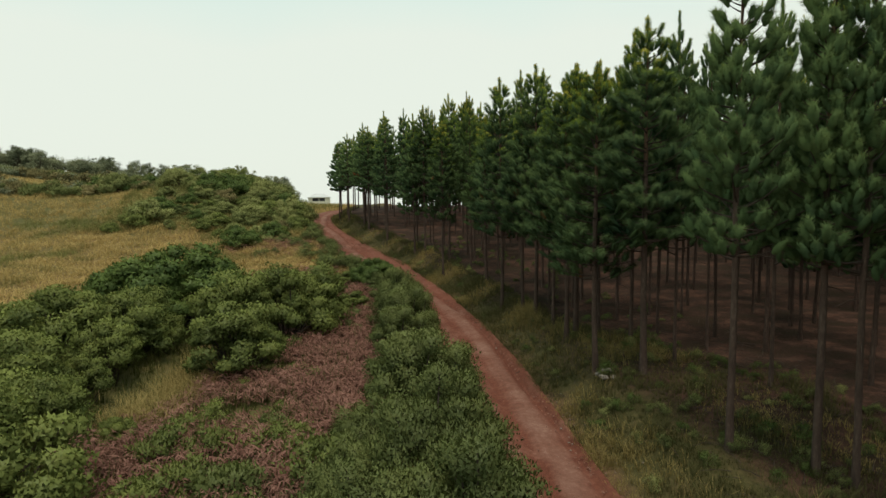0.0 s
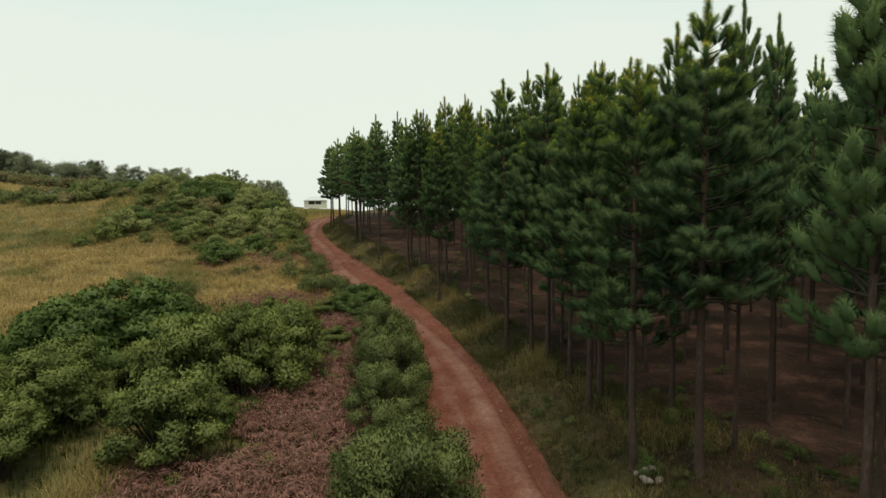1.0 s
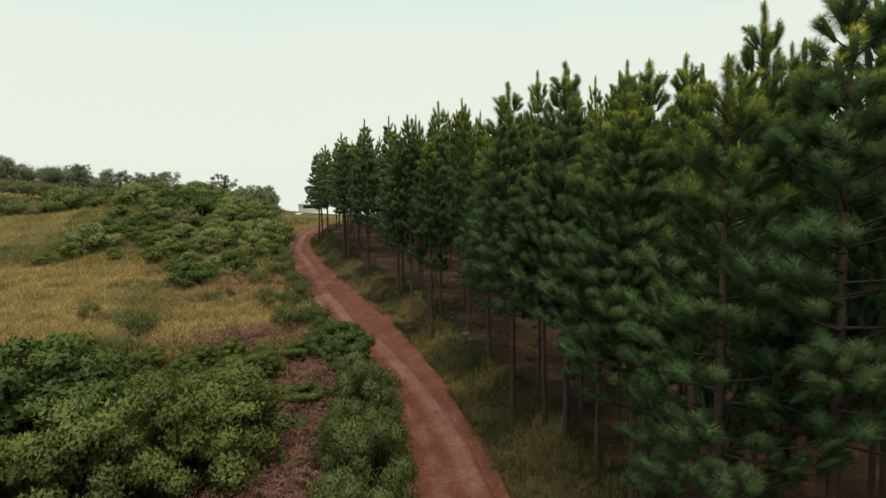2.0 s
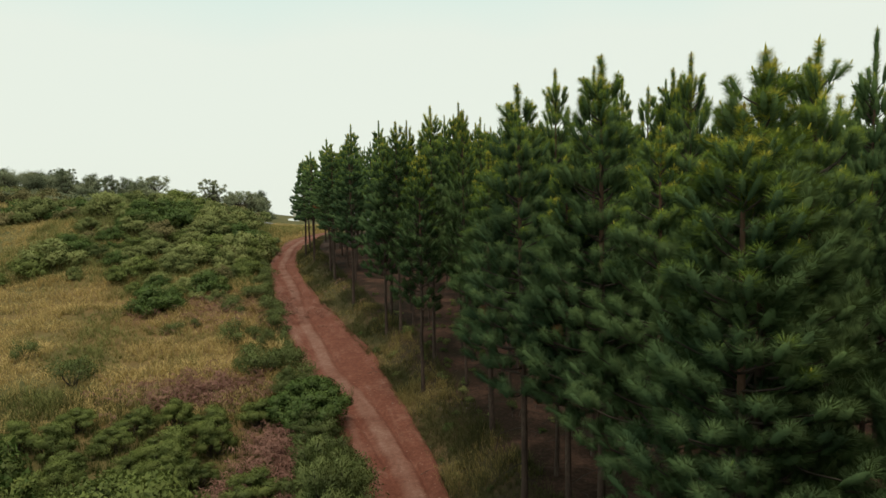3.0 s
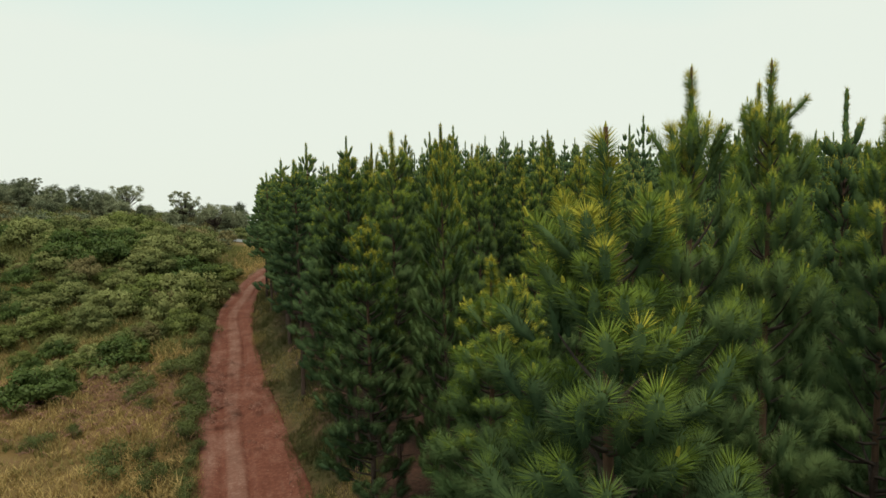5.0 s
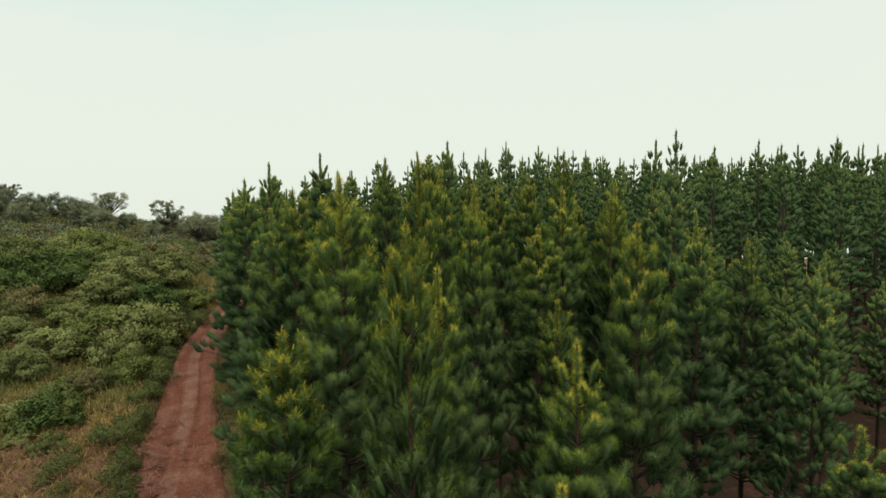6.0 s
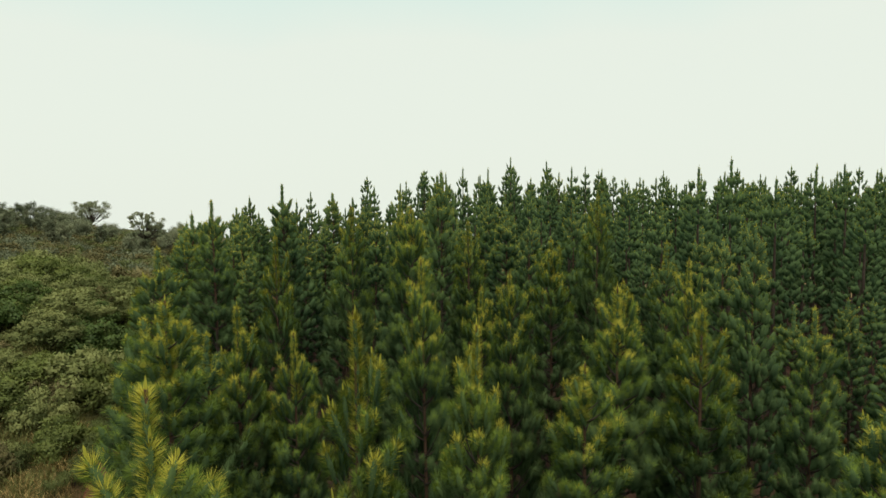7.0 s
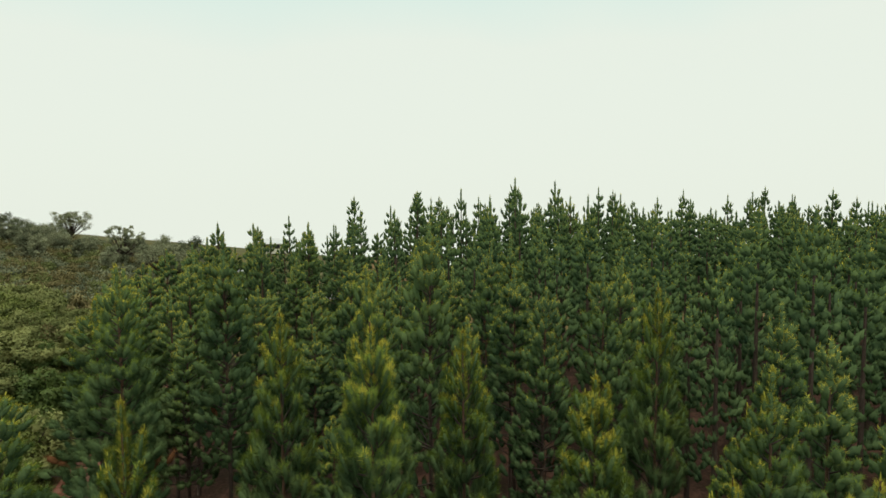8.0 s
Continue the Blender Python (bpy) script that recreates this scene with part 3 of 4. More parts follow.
# base heights of the models, so that copies scale to their true height
CLOSE, NEAR, MIDDLE, DEEP = [], [], [], []
for n in range(6):
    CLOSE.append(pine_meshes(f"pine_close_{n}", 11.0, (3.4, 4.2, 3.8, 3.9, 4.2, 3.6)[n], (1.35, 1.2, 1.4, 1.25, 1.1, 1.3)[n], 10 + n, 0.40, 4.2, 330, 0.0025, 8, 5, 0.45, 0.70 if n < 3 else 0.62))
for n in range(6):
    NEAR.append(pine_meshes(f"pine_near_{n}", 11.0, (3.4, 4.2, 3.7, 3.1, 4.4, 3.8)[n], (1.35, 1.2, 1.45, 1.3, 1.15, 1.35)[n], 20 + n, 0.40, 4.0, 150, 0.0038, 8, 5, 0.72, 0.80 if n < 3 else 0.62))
for n in range(6):
    MIDDLE.append(pine_meshes(f"pine_middle_{n}", 11.0, (3.8, 4.4, 4.0, 4.8, 3.6, 4.2)[n], (1.3, 1.2, 1.3, 1.15, 1.25, 1.15)[n], 40 + n, 0.42, 3.6, 50, 0.0062, 6, 5, 0.85, 0.48))
for n in range(4):
    DEEP.append(pine_meshes(f"pine_deep_{n}", 11.0, 3.1, 1.2, 50 + n, 0.46, 3.0, 26, 0.0095, 5, 4, 0.95, 0.58))

# trees on the forest's edge: x, y, height of the top above the foot
EDGE_TREES = [
    (6.15, 12.6, 10.9), (5.8, 17.13, 10.27), (4.6, 17.8, 9.4), (7.2, 18.4, 10.8), (6.5, 20.6, 10.8), (4.45, 21.5, 9.4), (4.92, 22.05, 10.1),
    (4.6, 24.7, 9.6), (4.15, 26.8, 11.26), (3.7, 27.7, 9.2), (2.87, 29.4, 11.35), (4.06, 31.2, 11.66), (2.5, 34.1, 9.4), (1.79, 38.2, 11.18),
    (0, 39.25, 10.26), (0.47, 41.33, 11.44), (-1.03, 50.04, 11.46), (-2.2, 46.7, 10.9), (-4.9, 52.9, 11.2), (-5.5, 58.2, 11.7), (-7.4, 60.3, 10.4),
    (-8.2, 62.9, 10.8), (8.9, 16, 10.7), (9, 20.2, 11), (8.6, 13.4, 10.9), (8, 11.3, 10.9), (7.6, 11.9, 11.2), (8.1, 22.4, 10.6), (10.1, 22, 10.8),
    (10.8, 19.8, 10.8), (5.9, 22.6, 10.4), (-10.6, 68, 10), (-12.6, 73.6, 9.6), (-12.9, 77, 9.6),
]
# trees inside the wood whose tops stand out
INNER_TREES = [
    (6.1, 28, 11.2), (8.1, 27.6, 11.2), (7.4, 25.2, 10.8), (9, 25.9, 11.3), (10.2, 25.4, 11.2), (11.2, 27.2, 11.6), (5.2, 29.2, 9.6),
    (6.93, 29.8, 11), (5.4, 32.3, 11.85), (7.2, 33, 11.3), (8.92, 34.8, 11.9), (5.22, 40.7, 10.66), (4.5, 43.41, 8.71), (7.71, 44.29, 9.98),
    (9.59, 45.98, 9.44), (10.19, 44.03, 9.1), (2.87, 43.97, 10.93), (3.94, 39.02, 9.2), (0.12, 46.7, 10.21), (3.2, 49.58, 10.34),
    (2.18, 46.6, 11.39), (5.3, 47, 10.9), (5.1, 51.75, 10.97), (7.2, 48.9, 10.96), (10.17, 52.06, 11.12), (0.17, 52.6, 11.73), (1.76, 51.83, 11.77),
    (3.35, 56.6, 10.7), (-2.1, 48.8, 9.7), (6.69, 53.69, 11.83), (5.1, 62, 10.7), (5.5, 66.9, 11.2), (-3.8, 61, 12.1), (2.4, 60, 12.6),
    (13.6, 79.6, 11.81), (1.2, 55.6, 12.1), (1.75, 42.34, 11.53), (-1.36, 45.66, 11.12), (-0.7, 46.56, 10.68), (6.27, 50, 10.41),
    (6.39, 46.37, 10.68), (9.29, 48.35, 9.99), (4.45, 45.6, 10.04), (3.18, 53.18, 11.18), (3.73, 48.36, 10.89), (8.14, 52.57, 10.7),
    (2.15, 40.7, 10.02), (-3.46, 62.9, 10.07), (11.1, 82.2, 11.8),
    (5.86, 26.4, 11.25), (9.1, 36.6, 11.85), (11.7, 35, 12), (7.5, 36.6, 12.1), (8.35, 40, 7.7),
]
STAND = [(x, y, h, True) for x, y, h in EDGE_TREES] + [(x, y, h, True) for x, y, h in INNER_TREES]


def planted():
    """The rest of the plantation, in uneven rows; unseen ones beside and behind the view add shade."""
    rng = np.random.default_rng(5)
    taken = np.array([s[:2] for s in STAND])
    out = []
    for y in np.arange(-16, 112, 2.45):
        edge = float(forest_x(y))
        for x in np.arange(edge + rng.uniform(0.5, 2.0), 54, 2.45):
            px, py = x + rng.normal(0, 0.42), y + rng.normal(0, 0.42)
            if py > 95 + 0.55 * px + 3 * np.sin(px / 6) or px < forest_x(py) + 0.3:
                continue
            if px > 32 + 0.6 * max(py, 0):
                continue
            if np.hypot(*(taken - (px, py)).T).min() < 1.75 or rng.random() < 0.05:
                continue
            tall = 10.5 + 0.6 * float(smooth(py, 45, 60)) + 0.2 * float(smooth(py, 60, 80))
            tall -= float(np.interp(px, [-13, -5, 0, 4], [1.9, 1.4, 0.6, 0])) * float(smooth(py, 48, 62))
            tall -= 0.45 * float(smooth(px, 9, 16))
            high = rng.normal(tall, 0.7)
            if py < 50 and abs(px - 2) < 4:                                # tops capped below the camera's path to keep its view open
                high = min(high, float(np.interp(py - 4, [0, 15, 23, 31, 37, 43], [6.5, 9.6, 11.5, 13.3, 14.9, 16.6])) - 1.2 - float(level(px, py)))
            if 35 < py < 58 and px < 18:                                 # lower trees between the leaders
                if rng.random() < (0.4 if px < 8 else 0.2):
                    continue
                high -= rng.uniform(0.6, 2.2) + 0.9 * (px >= 8)
            if high < 5:
                continue
            out.append((px, py, high, False))
    return out


FILL = planted()
ground_z = lambda x, y: float(level(x, y))  # noqa: E731


def plant_pines():
    rng = np.random.default_rng(11)
    protos = {}
    rest = []
    ranked = STAND + sorted(FILL, key=lambda s: max(0, s[0] - forest_x(s[1])) * 1.4 + max(0, s[1] - 48) * 0.8 + max(0, 10 - s[1]))
    for n, (x, y, h, named) in enumerate(ranked):
        if n >= 300:
            rest.append((x, y, h))
            continue
        near = 10 < y < 62 and (x - forest_x(y) < 2.5 or (y < 34 and x - forest_x(y) < 7) or (37 < y < 58 and x < 10))
        edge = x - forest_x(y) < 1.5
        crest = 36 < y < 76 and x < 19
        close = (15 < y < 47 and abs(x - 2.2) < 4.2) or (20 < y < 40 and 6 < x < 9) or (47 <= y < 55 and abs(x - 2.8) < 4.5)
        level_of = 0 if close else (1 if near else (2 if edge or crest or x - forest_x(y) < 3.5 else 3))
        models = (CLOSE, NEAR, MIDDLE, DEEP)[level_of]
        # past y 34, models with more light tips stand for brightly lit tops
        half = len(models) // 2
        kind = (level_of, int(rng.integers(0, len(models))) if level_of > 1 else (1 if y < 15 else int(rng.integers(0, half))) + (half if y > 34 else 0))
        label = ("tall slender pine at the plantation edge, bare lower trunk" if edge else "tall slender pine inside the dense plantation")
        width = rng.uniform(0.92, 1.18) * 1.08 if edge else rng.uniform(0.68, 0.92) + 0.14 * float(smooth(y, 54, 62))
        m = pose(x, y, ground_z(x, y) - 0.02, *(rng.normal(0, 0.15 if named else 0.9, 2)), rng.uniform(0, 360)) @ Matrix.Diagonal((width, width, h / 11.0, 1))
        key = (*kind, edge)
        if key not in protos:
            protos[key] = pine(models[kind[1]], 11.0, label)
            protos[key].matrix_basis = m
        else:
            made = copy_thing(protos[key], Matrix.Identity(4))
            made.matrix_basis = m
    return rest


def far_pines(rest):
    """The uncountable depth of the plantation, joined."""
    rng = np.random.default_rng(12)
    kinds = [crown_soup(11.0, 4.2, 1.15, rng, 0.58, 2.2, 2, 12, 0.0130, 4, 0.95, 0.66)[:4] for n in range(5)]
    norms, tufts = [], []
    tris, idx, stems = [], [], []
    for x, y, h in rest:
        t, f, i, q = kinds[rng.integers(0, 5)]
        a, w, z = rng.uniform(0, 6.28), rng.uniform(0.86, 1.1), ground_z(x, y)
        rot = np.array([[np.cos(a) * w, -np.sin(a) * w, 0], [np.sin(a) * w, np.cos(a) * w, 0], [0, 0, h / 11.0]])
        tris.append(t @ rot.T + [x, y, z]), idx.append(i), norms.append(unit(f @ rot.T)), tufts.append(q)
        stems.append((np.array([[x, y, z - 0.2], [x, y, z + h * 0.5], [x, y, z + h - 0.3]]), [0.12, 0.08, 0.015]))
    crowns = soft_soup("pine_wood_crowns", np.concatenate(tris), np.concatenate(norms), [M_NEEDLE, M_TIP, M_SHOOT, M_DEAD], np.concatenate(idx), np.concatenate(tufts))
    v, f = tubes(stems, 5)
    root = tagged(new("pine_wood"), "dense pine plantation stretching back over the slope", "pine wood", kind="stuff")
    tagged(part("trunks", raw_mesh("pine_wood_trunks", v, f, 4, [M_BARK], shade=True), root), kind="stuff")
    tagged(part("crowns", crowns, root), kind="stuff")


far_pines(plant_pines())

# ---------------------------------------------------------------- shrubs


def leaf_tris(pos, normal, length, width, rng, up=0.3):
    """Small pointed leaves that stand out of a leafy surface, with the surface's soft facing."""
    n = len(pos)
    nm = unit(normal + rng.normal(0, 0.16, (n, 3)))
    d = unit(np.cross(nm, rng.normal(size=(n, 3))) + 0.45 * nm + np.array([0, 0, up]))
    s = unit(np.cross(d, nm + rng.normal(0, 0.3, (n, 3))))
    ln, w = (length * rng.uniform(0.6, 1.3, n))[:, None], (width * rng.uniform(0.7, 1.3, n))[:, None]
    a, b, c = pos - s * w, pos + s * w, pos + d * ln
    turn = (np.cross(b - a, c - a) * nm).sum(1) < 0
    a[turn], b[turn] = b[turn], a[turn].copy()
    return np.stack([a, b, c], 1), np.repeat(nm[:, None], 3, 1)


def leafy_mound(height, radius, clumps, leaves, size, narrow, rng, upright=0.3, flat=0.8):
    """Leaves in rounded clumps over a dome, and a stem to each clump."""
    tris, norms, tufts, stems = [], [], [], []
    mid = np.array([0, 0, height * 0.35])
    for k in range(clumps):
        a, q = rng.random() * 6.28, np.sqrt((k + 0.5) / clumps) * rng.uniform(0.9, 1.05)
        dome = np.sqrt(max(0.0, 1 - (0.93 * q) ** 2))
        c = np.array([np.cos(a) * q * radius * 0.85, np.sin(a) * q * radius * 0.85, height * (0.08 + 0.74 * dome * rng.uniform(0.50, 1.20))])
        r = radius * rng.uniform(0.22, 0.46) * (clumps / 14) ** -0.38
        d = unit(rng.normal(size=(leaves, 3)) + [0, 0, 0.45])
        k1, k2 = rng.normal(0, 2.6, 3), rng.normal(0, 3.4, 3)
        swell = 1 + 0.30 * np.sin(d @ k1 + k) * np.sin(d @ k2 + 2 * k)
        p = c + d * (r * swell * rng.uniform(0.45, 1.2, leaves))[:, None] * [1, 1, flat]
        p[:, 2] = np.maximum(p[:, 2], 0.02)
        t, f = leaf_tris(p, unit(1.0 * d + 0.3 * unit(p - mid) + [0, 0, 0.15]), size, size * narrow, rng, upright)
        # leaf tone rises upward: clumps' lit tops and dark undersides put into the colour
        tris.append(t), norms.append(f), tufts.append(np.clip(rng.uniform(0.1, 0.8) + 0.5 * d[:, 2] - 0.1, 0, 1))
        foot = np.array([rng.normal(0, 0.1 * radius), rng.normal(0, 0.1 * radius), -0.1])
        stems.append((np.array([foot, (foot + c) / 2 + rng.normal(0, 0.06, 3), c + [0, 0, r * 0.4]]), np.array([0.022, 0.014, 0.006]) * height))
    return np.concatenate(tris), np.concatenate(norms), np.concatenate(tufts), stems


def shrub_meshes(name, height, radius, clumps, leaves, size, narrow, mat, seed, upright=0.3, flat=0.8):
    """A shrub of leafy clumps on a spray of stems."""
    rng = np.random.default_rng(seed)
    tris, norms, tufts, stems = leafy_mound(height, radius, clumps, leaves, size, narrow, rng, upright, flat)
    v, f = tubes(stems, 3)
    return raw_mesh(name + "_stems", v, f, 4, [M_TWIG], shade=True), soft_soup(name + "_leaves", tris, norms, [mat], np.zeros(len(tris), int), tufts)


def shrub(name, meshes, label, group=""):
    root = new(name)
    tagged(part("stem", meshes[0], root), kind="stuff")
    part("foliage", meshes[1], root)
    return tagged(root, label, "shrub", group)


def scatter(protos, places, rng, sx=(0.85, 1.2), sink=0.04):
    """Puts copies of the protos at (x, y, scale) places."""
    used = set()
    for x, y, s in places:
        k = int(rng.integers(0, len(protos)))
        w = s * rng.uniform(*sx)
        m = pose(x, y, ground_z(x, y) - sink * (s if sink > 0.1 else 1), 0, 0, rng.uniform(0, 360)) @ Matrix.Diagonal((w, w * rng.uniform(0.85, 1.15), s * rng.uniform(0.85, 1.15), 1))
        if k in used:
            copy_thing(protos[k], Matrix.Identity(4)).matrix_basis = m
        else:
            used.add(k)
            protos[k].matrix_basis = m
    for k, p in enumerate(protos):
        if k not in used:
            for o in (*p.children_recursive, p):
                bpy.data.objects.remove(o)


def roadside_hedge():
    rng = np.random.default_rng(31)
    protos = [shrub("roadside_shrub", shrub_meshes(f"hedge_{n}", 1.8, 1.2, 34, 620, 0.062, 0.26, M_HEDGE, 60 + n, 0.9),
                    "bushy grey-green shrub lining the red track", "roadside shrubs") for n in range(3)]
    places = []
    for y in np.arange(6.5, 41.0, 2.2):
        x = float(track_x(y) - track_half(y)) - 1.15
        places.append((x + rng.normal(0, 0.2), y + rng.normal(0, 0.2), rng.choice([0.72, 0.95, 1.15, 1.3])))
        if y < 15:
            places.append((x - 1.7 + rng.normal(0, 0.3), y, rng.uniform(0.7, 1.0)))
    scatter(protos, places, rng)


def verge_shrubs():
    rng = np.random.default_rng(32)
    protos = [shrub("low_verge_shrub", shrub_meshes(f"verge_{n}", 1.0, 0.75, 9, 200, 0.08, 0.22, M_HEDGE, 70 + n, 0.7),
                    "low grey-green shrub on the grassy verge", "verge shrubs") for n in range(3)]
    places = []
    for y in np.arange(42, 80, 1.0):
        x = float(track_x(y) - track_half(y)) - 0.55
        places.append((x + rng.normal(0, 0.25), y, rng.uniform(0.6, 1.1)))
        if rng.random() < 0.5:
            places.append((x - rng.uniform(0.8, 3), y, rng.uniform(0.6, 1.3)))
    places += [(-8.3, 42.2, 1.2), (-6.6, 43.0, 1.1), (-7.4, 41.5, 1.1), (-15.1, 49.7, 0.8), (-16.0, 41.2, 1.5), (-14.2, 50.4, 0.7), (-20.5, 44.5, 1.0)]
    scatter(protos, places, rng)


def green_thicket():
    rng = np.random.default_rng(33)
    protos = [shrub("green_shrub", shrub_meshes(f"fresh_{n}", 1.7, 1.15, 40, 430, 0.062, 0.40, M_FRESH, 80 + n, 0.35, 0.62),
                    "spreading fresh green shrub in the thicket", "thicket shrubs") for n in range(4)]
    places = []
    for y in np.arange(6.0, 29, 1.9):
        for x in np.arange(-20.5 + 2.0 * np.sin(y * 0.9), -6.5 + 0.12 * (y - 8), 1.95):
            px, py = x + rng.normal(0, 0.5), y + rng.normal(0, 0.5)
            lane = abs(px + 8.1) < 1.0 and 15 < py < 22.5
            if py < 7 + 1.5 * np.sin(px) or px > -7.4 + 0.10 * (py - 12) or lane or (py > 24 and px < -15.5) or np.hypot(px + 12.0, (py - 26.8)) < 2.0 or np.hypot(px + 16.8, py - 26.0) < 1.6 or np.hypot(px + 14.8, py - 27.2) < 1.6:
                continue
            places.append((px, py, rng.choice([0.55, 0.8, 1.1, 1.45, 1.6])))
    for y in np.arange(31, 36.5, 1.6):
        for x in np.arange(-15.5 + (y - 31) * 0.6, -4.2 - 0.3 * (y - 31), 1.7):
            places.append((x + rng.normal(0, 0.4), y + rng.normal(0, 0.4), rng.uniform(0.5, 0.8)))
    scatter(protos, places, rng)


def dome_bushes():
    me = shrub_meshes("dome", 3.5, 2.8, 90, 420, 0.135, 0.40, M_GLOSSY, 91, 0.2, 0.7)
    ob = shrub("dome_bush", me, "large dome-shaped bush of dark glossy leaves")
    ob.matrix_basis = pose(-12.0, 27.0, ground_z(-12.0, 27.0), 0, 0, 40) @ Matrix.Diagonal((1.28, 1.08, 1.14, 1))
    b = copy_thing(ob, Matrix.Identity(4))
    b.matrix_basis = pose(-16.8, 26.6, ground_z(-16.8, 26.6), 0, 0, 160) @ Matrix.Diagonal((0.58, 0.52, 0.56, 1))
    tagged(b, "rounded dark bush at the meadow's edge")
    b = copy_thing(ob, Matrix.Identity(4))
    b.matrix_basis = pose(-14.8, 27.6, ground_z(-14.8, 27.6), 0, 0, 310) @ Matrix.Diagonal((0.86, 0.8, 0.9, 1))
    tagged(b, "broad bush of dark glossy leaves in the thicket")
    b = copy_thing(ob, Matrix.Identity(4))
    b.matrix_basis = pose(-4.2, 36.6, ground_z(-4.2, 36.6), 0, 0, 250) @ Matrix.Diagonal((0.6, 0.6, 0.55, 1))
    tagged(b, "dark leafy bush beside the red track")


def hillside_scrub():
    rng = np.random.default_rng(34)
    protos = [shrub("hillside_shrub", shrub_meshes(f"scrub_{n}", 2.4, 2.0, 40, 150, 0.15, 0.42, (M_OLIVE, M_FRESH, M_OLIVE, M_GLOSSY, M_OLIVE, M_DRYSCRUB)[n], 100 + n, 0.3, 0.8),
                    ("dull olive shrub on the overgrown slope", "dark rounded shrub on the overgrown slope")[n == 3], "hillside scrub") for n in range(6)]
    places, rest = [], []
    for y in np.arange(53, 156, 1.75):
        for x in np.arange(-140, -14, 1.65):
            px, py = x + rng.normal(0, 0.9), y + rng.normal(0, 0.9)
            if py > 84 and px > min(-21, -20.4 - 0.257 * (py - 98.7) - 4.5):
                continue
            if px < -46 and 87 < py + 0.12 * (px + 58) < 103:
                continue
            if px > track_x(min(py, 114)) - 3.0 or (py > 100 and px > -30):
                continue
            if py > 118 and (px < -24 - 1.1 * (py - 96)) is False and px > -36:
                continue
            meadow = 74 + 7 * np.sin(px / 9) if px < -34 else 56 + 2 * np.sin(px / 2.3) + 0.12 * (px + 16) ** 2 * (px < -22) * 0.12
            if py < meadow or (py < 62 and rng.random() < 0.3) or rng.random() < 0.08 + 0.72 * (px < -40 and (py < 80 or 86 < py < 104)):
                continue
            big = 0.44 + 0.40 * smooth(py, 62, 78) + rng.normal(0, 0.24)
            (places if py < 96 and px > -48 and len(places) < 290 else rest).append((px, py, max(0.3, big)))
    scatter(protos, places, rng, (0.9, 1.3), 0.5)
    kinds = []
    for n in range(3):
        r2 = np.random.default_rng(140 + n)
        kinds.append(leafy_mound(2.0, 1.75, 18, 60, 0.20, 0.42, r2)[:3])
    tris, norms, tufts, kind = [], [], [], []
    for x, y, s in rest:
        a = rng.uniform(0, 6.28)
        t, f, q = kinds[rng.integers(0, 3)]
        rot = np.array([[np.cos(a), -np.sin(a), 0], [np.sin(a), np.cos(a), 0], [0, 0, 1]]) * s
        tris.append(t @ rot.T + [x, y, ground_z(x, y) - 0.45 * s]), norms.append(unit(f @ rot.T)), tufts.append(q), kind.append(np.full(len(q), rng.choice([0, 1, 1, 2, 2]) if y > 90 else rng.choice([0, 0, 1, 2])))
    tagged(new("far_scrub", soft_soup("far_scrub", np.concatenate(tris), np.concatenate(norms), [M_OLIVE, M_WOODS, M_DRYSCRUB], np.concatenate(kind), np.concatenate(tufts))), "dull brownish-green scrub covering the far hillside", "scrub", kind="stuff")


roadside_hedge()
verge_shrubs()
green_thicket()
dome_bushes()
hillside_scrub()

# ---------------------------------------------------------------- trees on the skyline


def broadleaf_meshes(name, h, spread, seed, flat, mat, clumps=26, leaves=60, open_crown=1.0):
    rng = np.random.default_rng(seed)
    limbs, tris, norms, tufts = [], [], [], []
    fork = h * (0.42 if flat < 0.8 else 0.22)
    limbs.append((np.array([[0, 0, -0.4], [0.1, 0, fork * 0.5], [0, 0.1, fork]]), [0.2, 0.15, 0.12]))
    for k in range(clumps):
        a, q = rng.random() * 6.28, np.sqrt(rng.random())
        z = h * (1 - flat * (0.10 + 0.9 * rng.random()) * (0.35 + 0.65 * q))
        if flat > 0.9:                                                   # full rounded crown down to the scrub
            w = unit(rng.normal(size=3) + [0, 0, 0.25]) * rng.uniform(0.55, 0.95)
            c = np.array([w[0] * spread, w[1] * spread, h * (0.56 + 0.40 * w[2])])
        else:
            c = np.array([np.cos(a) * q * spread, np.sin(a) * q * spread, max(z, fork)])
        start = np.array([0, 0, fork * rng.uniform(0.7, 1.0)])
        mid = start * 0.45 + c * 0.55 + [0, 0, -0.15]
        limbs.append((np.array([start, mid, c]), [0.07, 0.04, 0.012]))
        r = spread * rng.uniform(0.16, 0.30) * open_crown
        d = unit(rng.normal(size=(leaves, 3)) + [0, 0, 0.3])
        t, f = leaf_tris(c + d * r * rng.uniform(0.2, 1.35, leaves)[:, None] * [1, 1, 0.85], unit(d + [0, 0, 0.2]), 0.20, 0.075, rng)
        tris.append(t), norms.append(f), tufts.append(np.full(leaves, rng.random()))
    v, f = tubes(limbs, 5)
    return raw_mesh(name + "_wood", v, f, 4, [M_TWIG], shade=True), soft_soup(name + "_leaves", np.concatenate(tris), np.concatenate(norms), [mat], np.zeros(sum(map(len, tris)), int), np.concatenate(tufts))


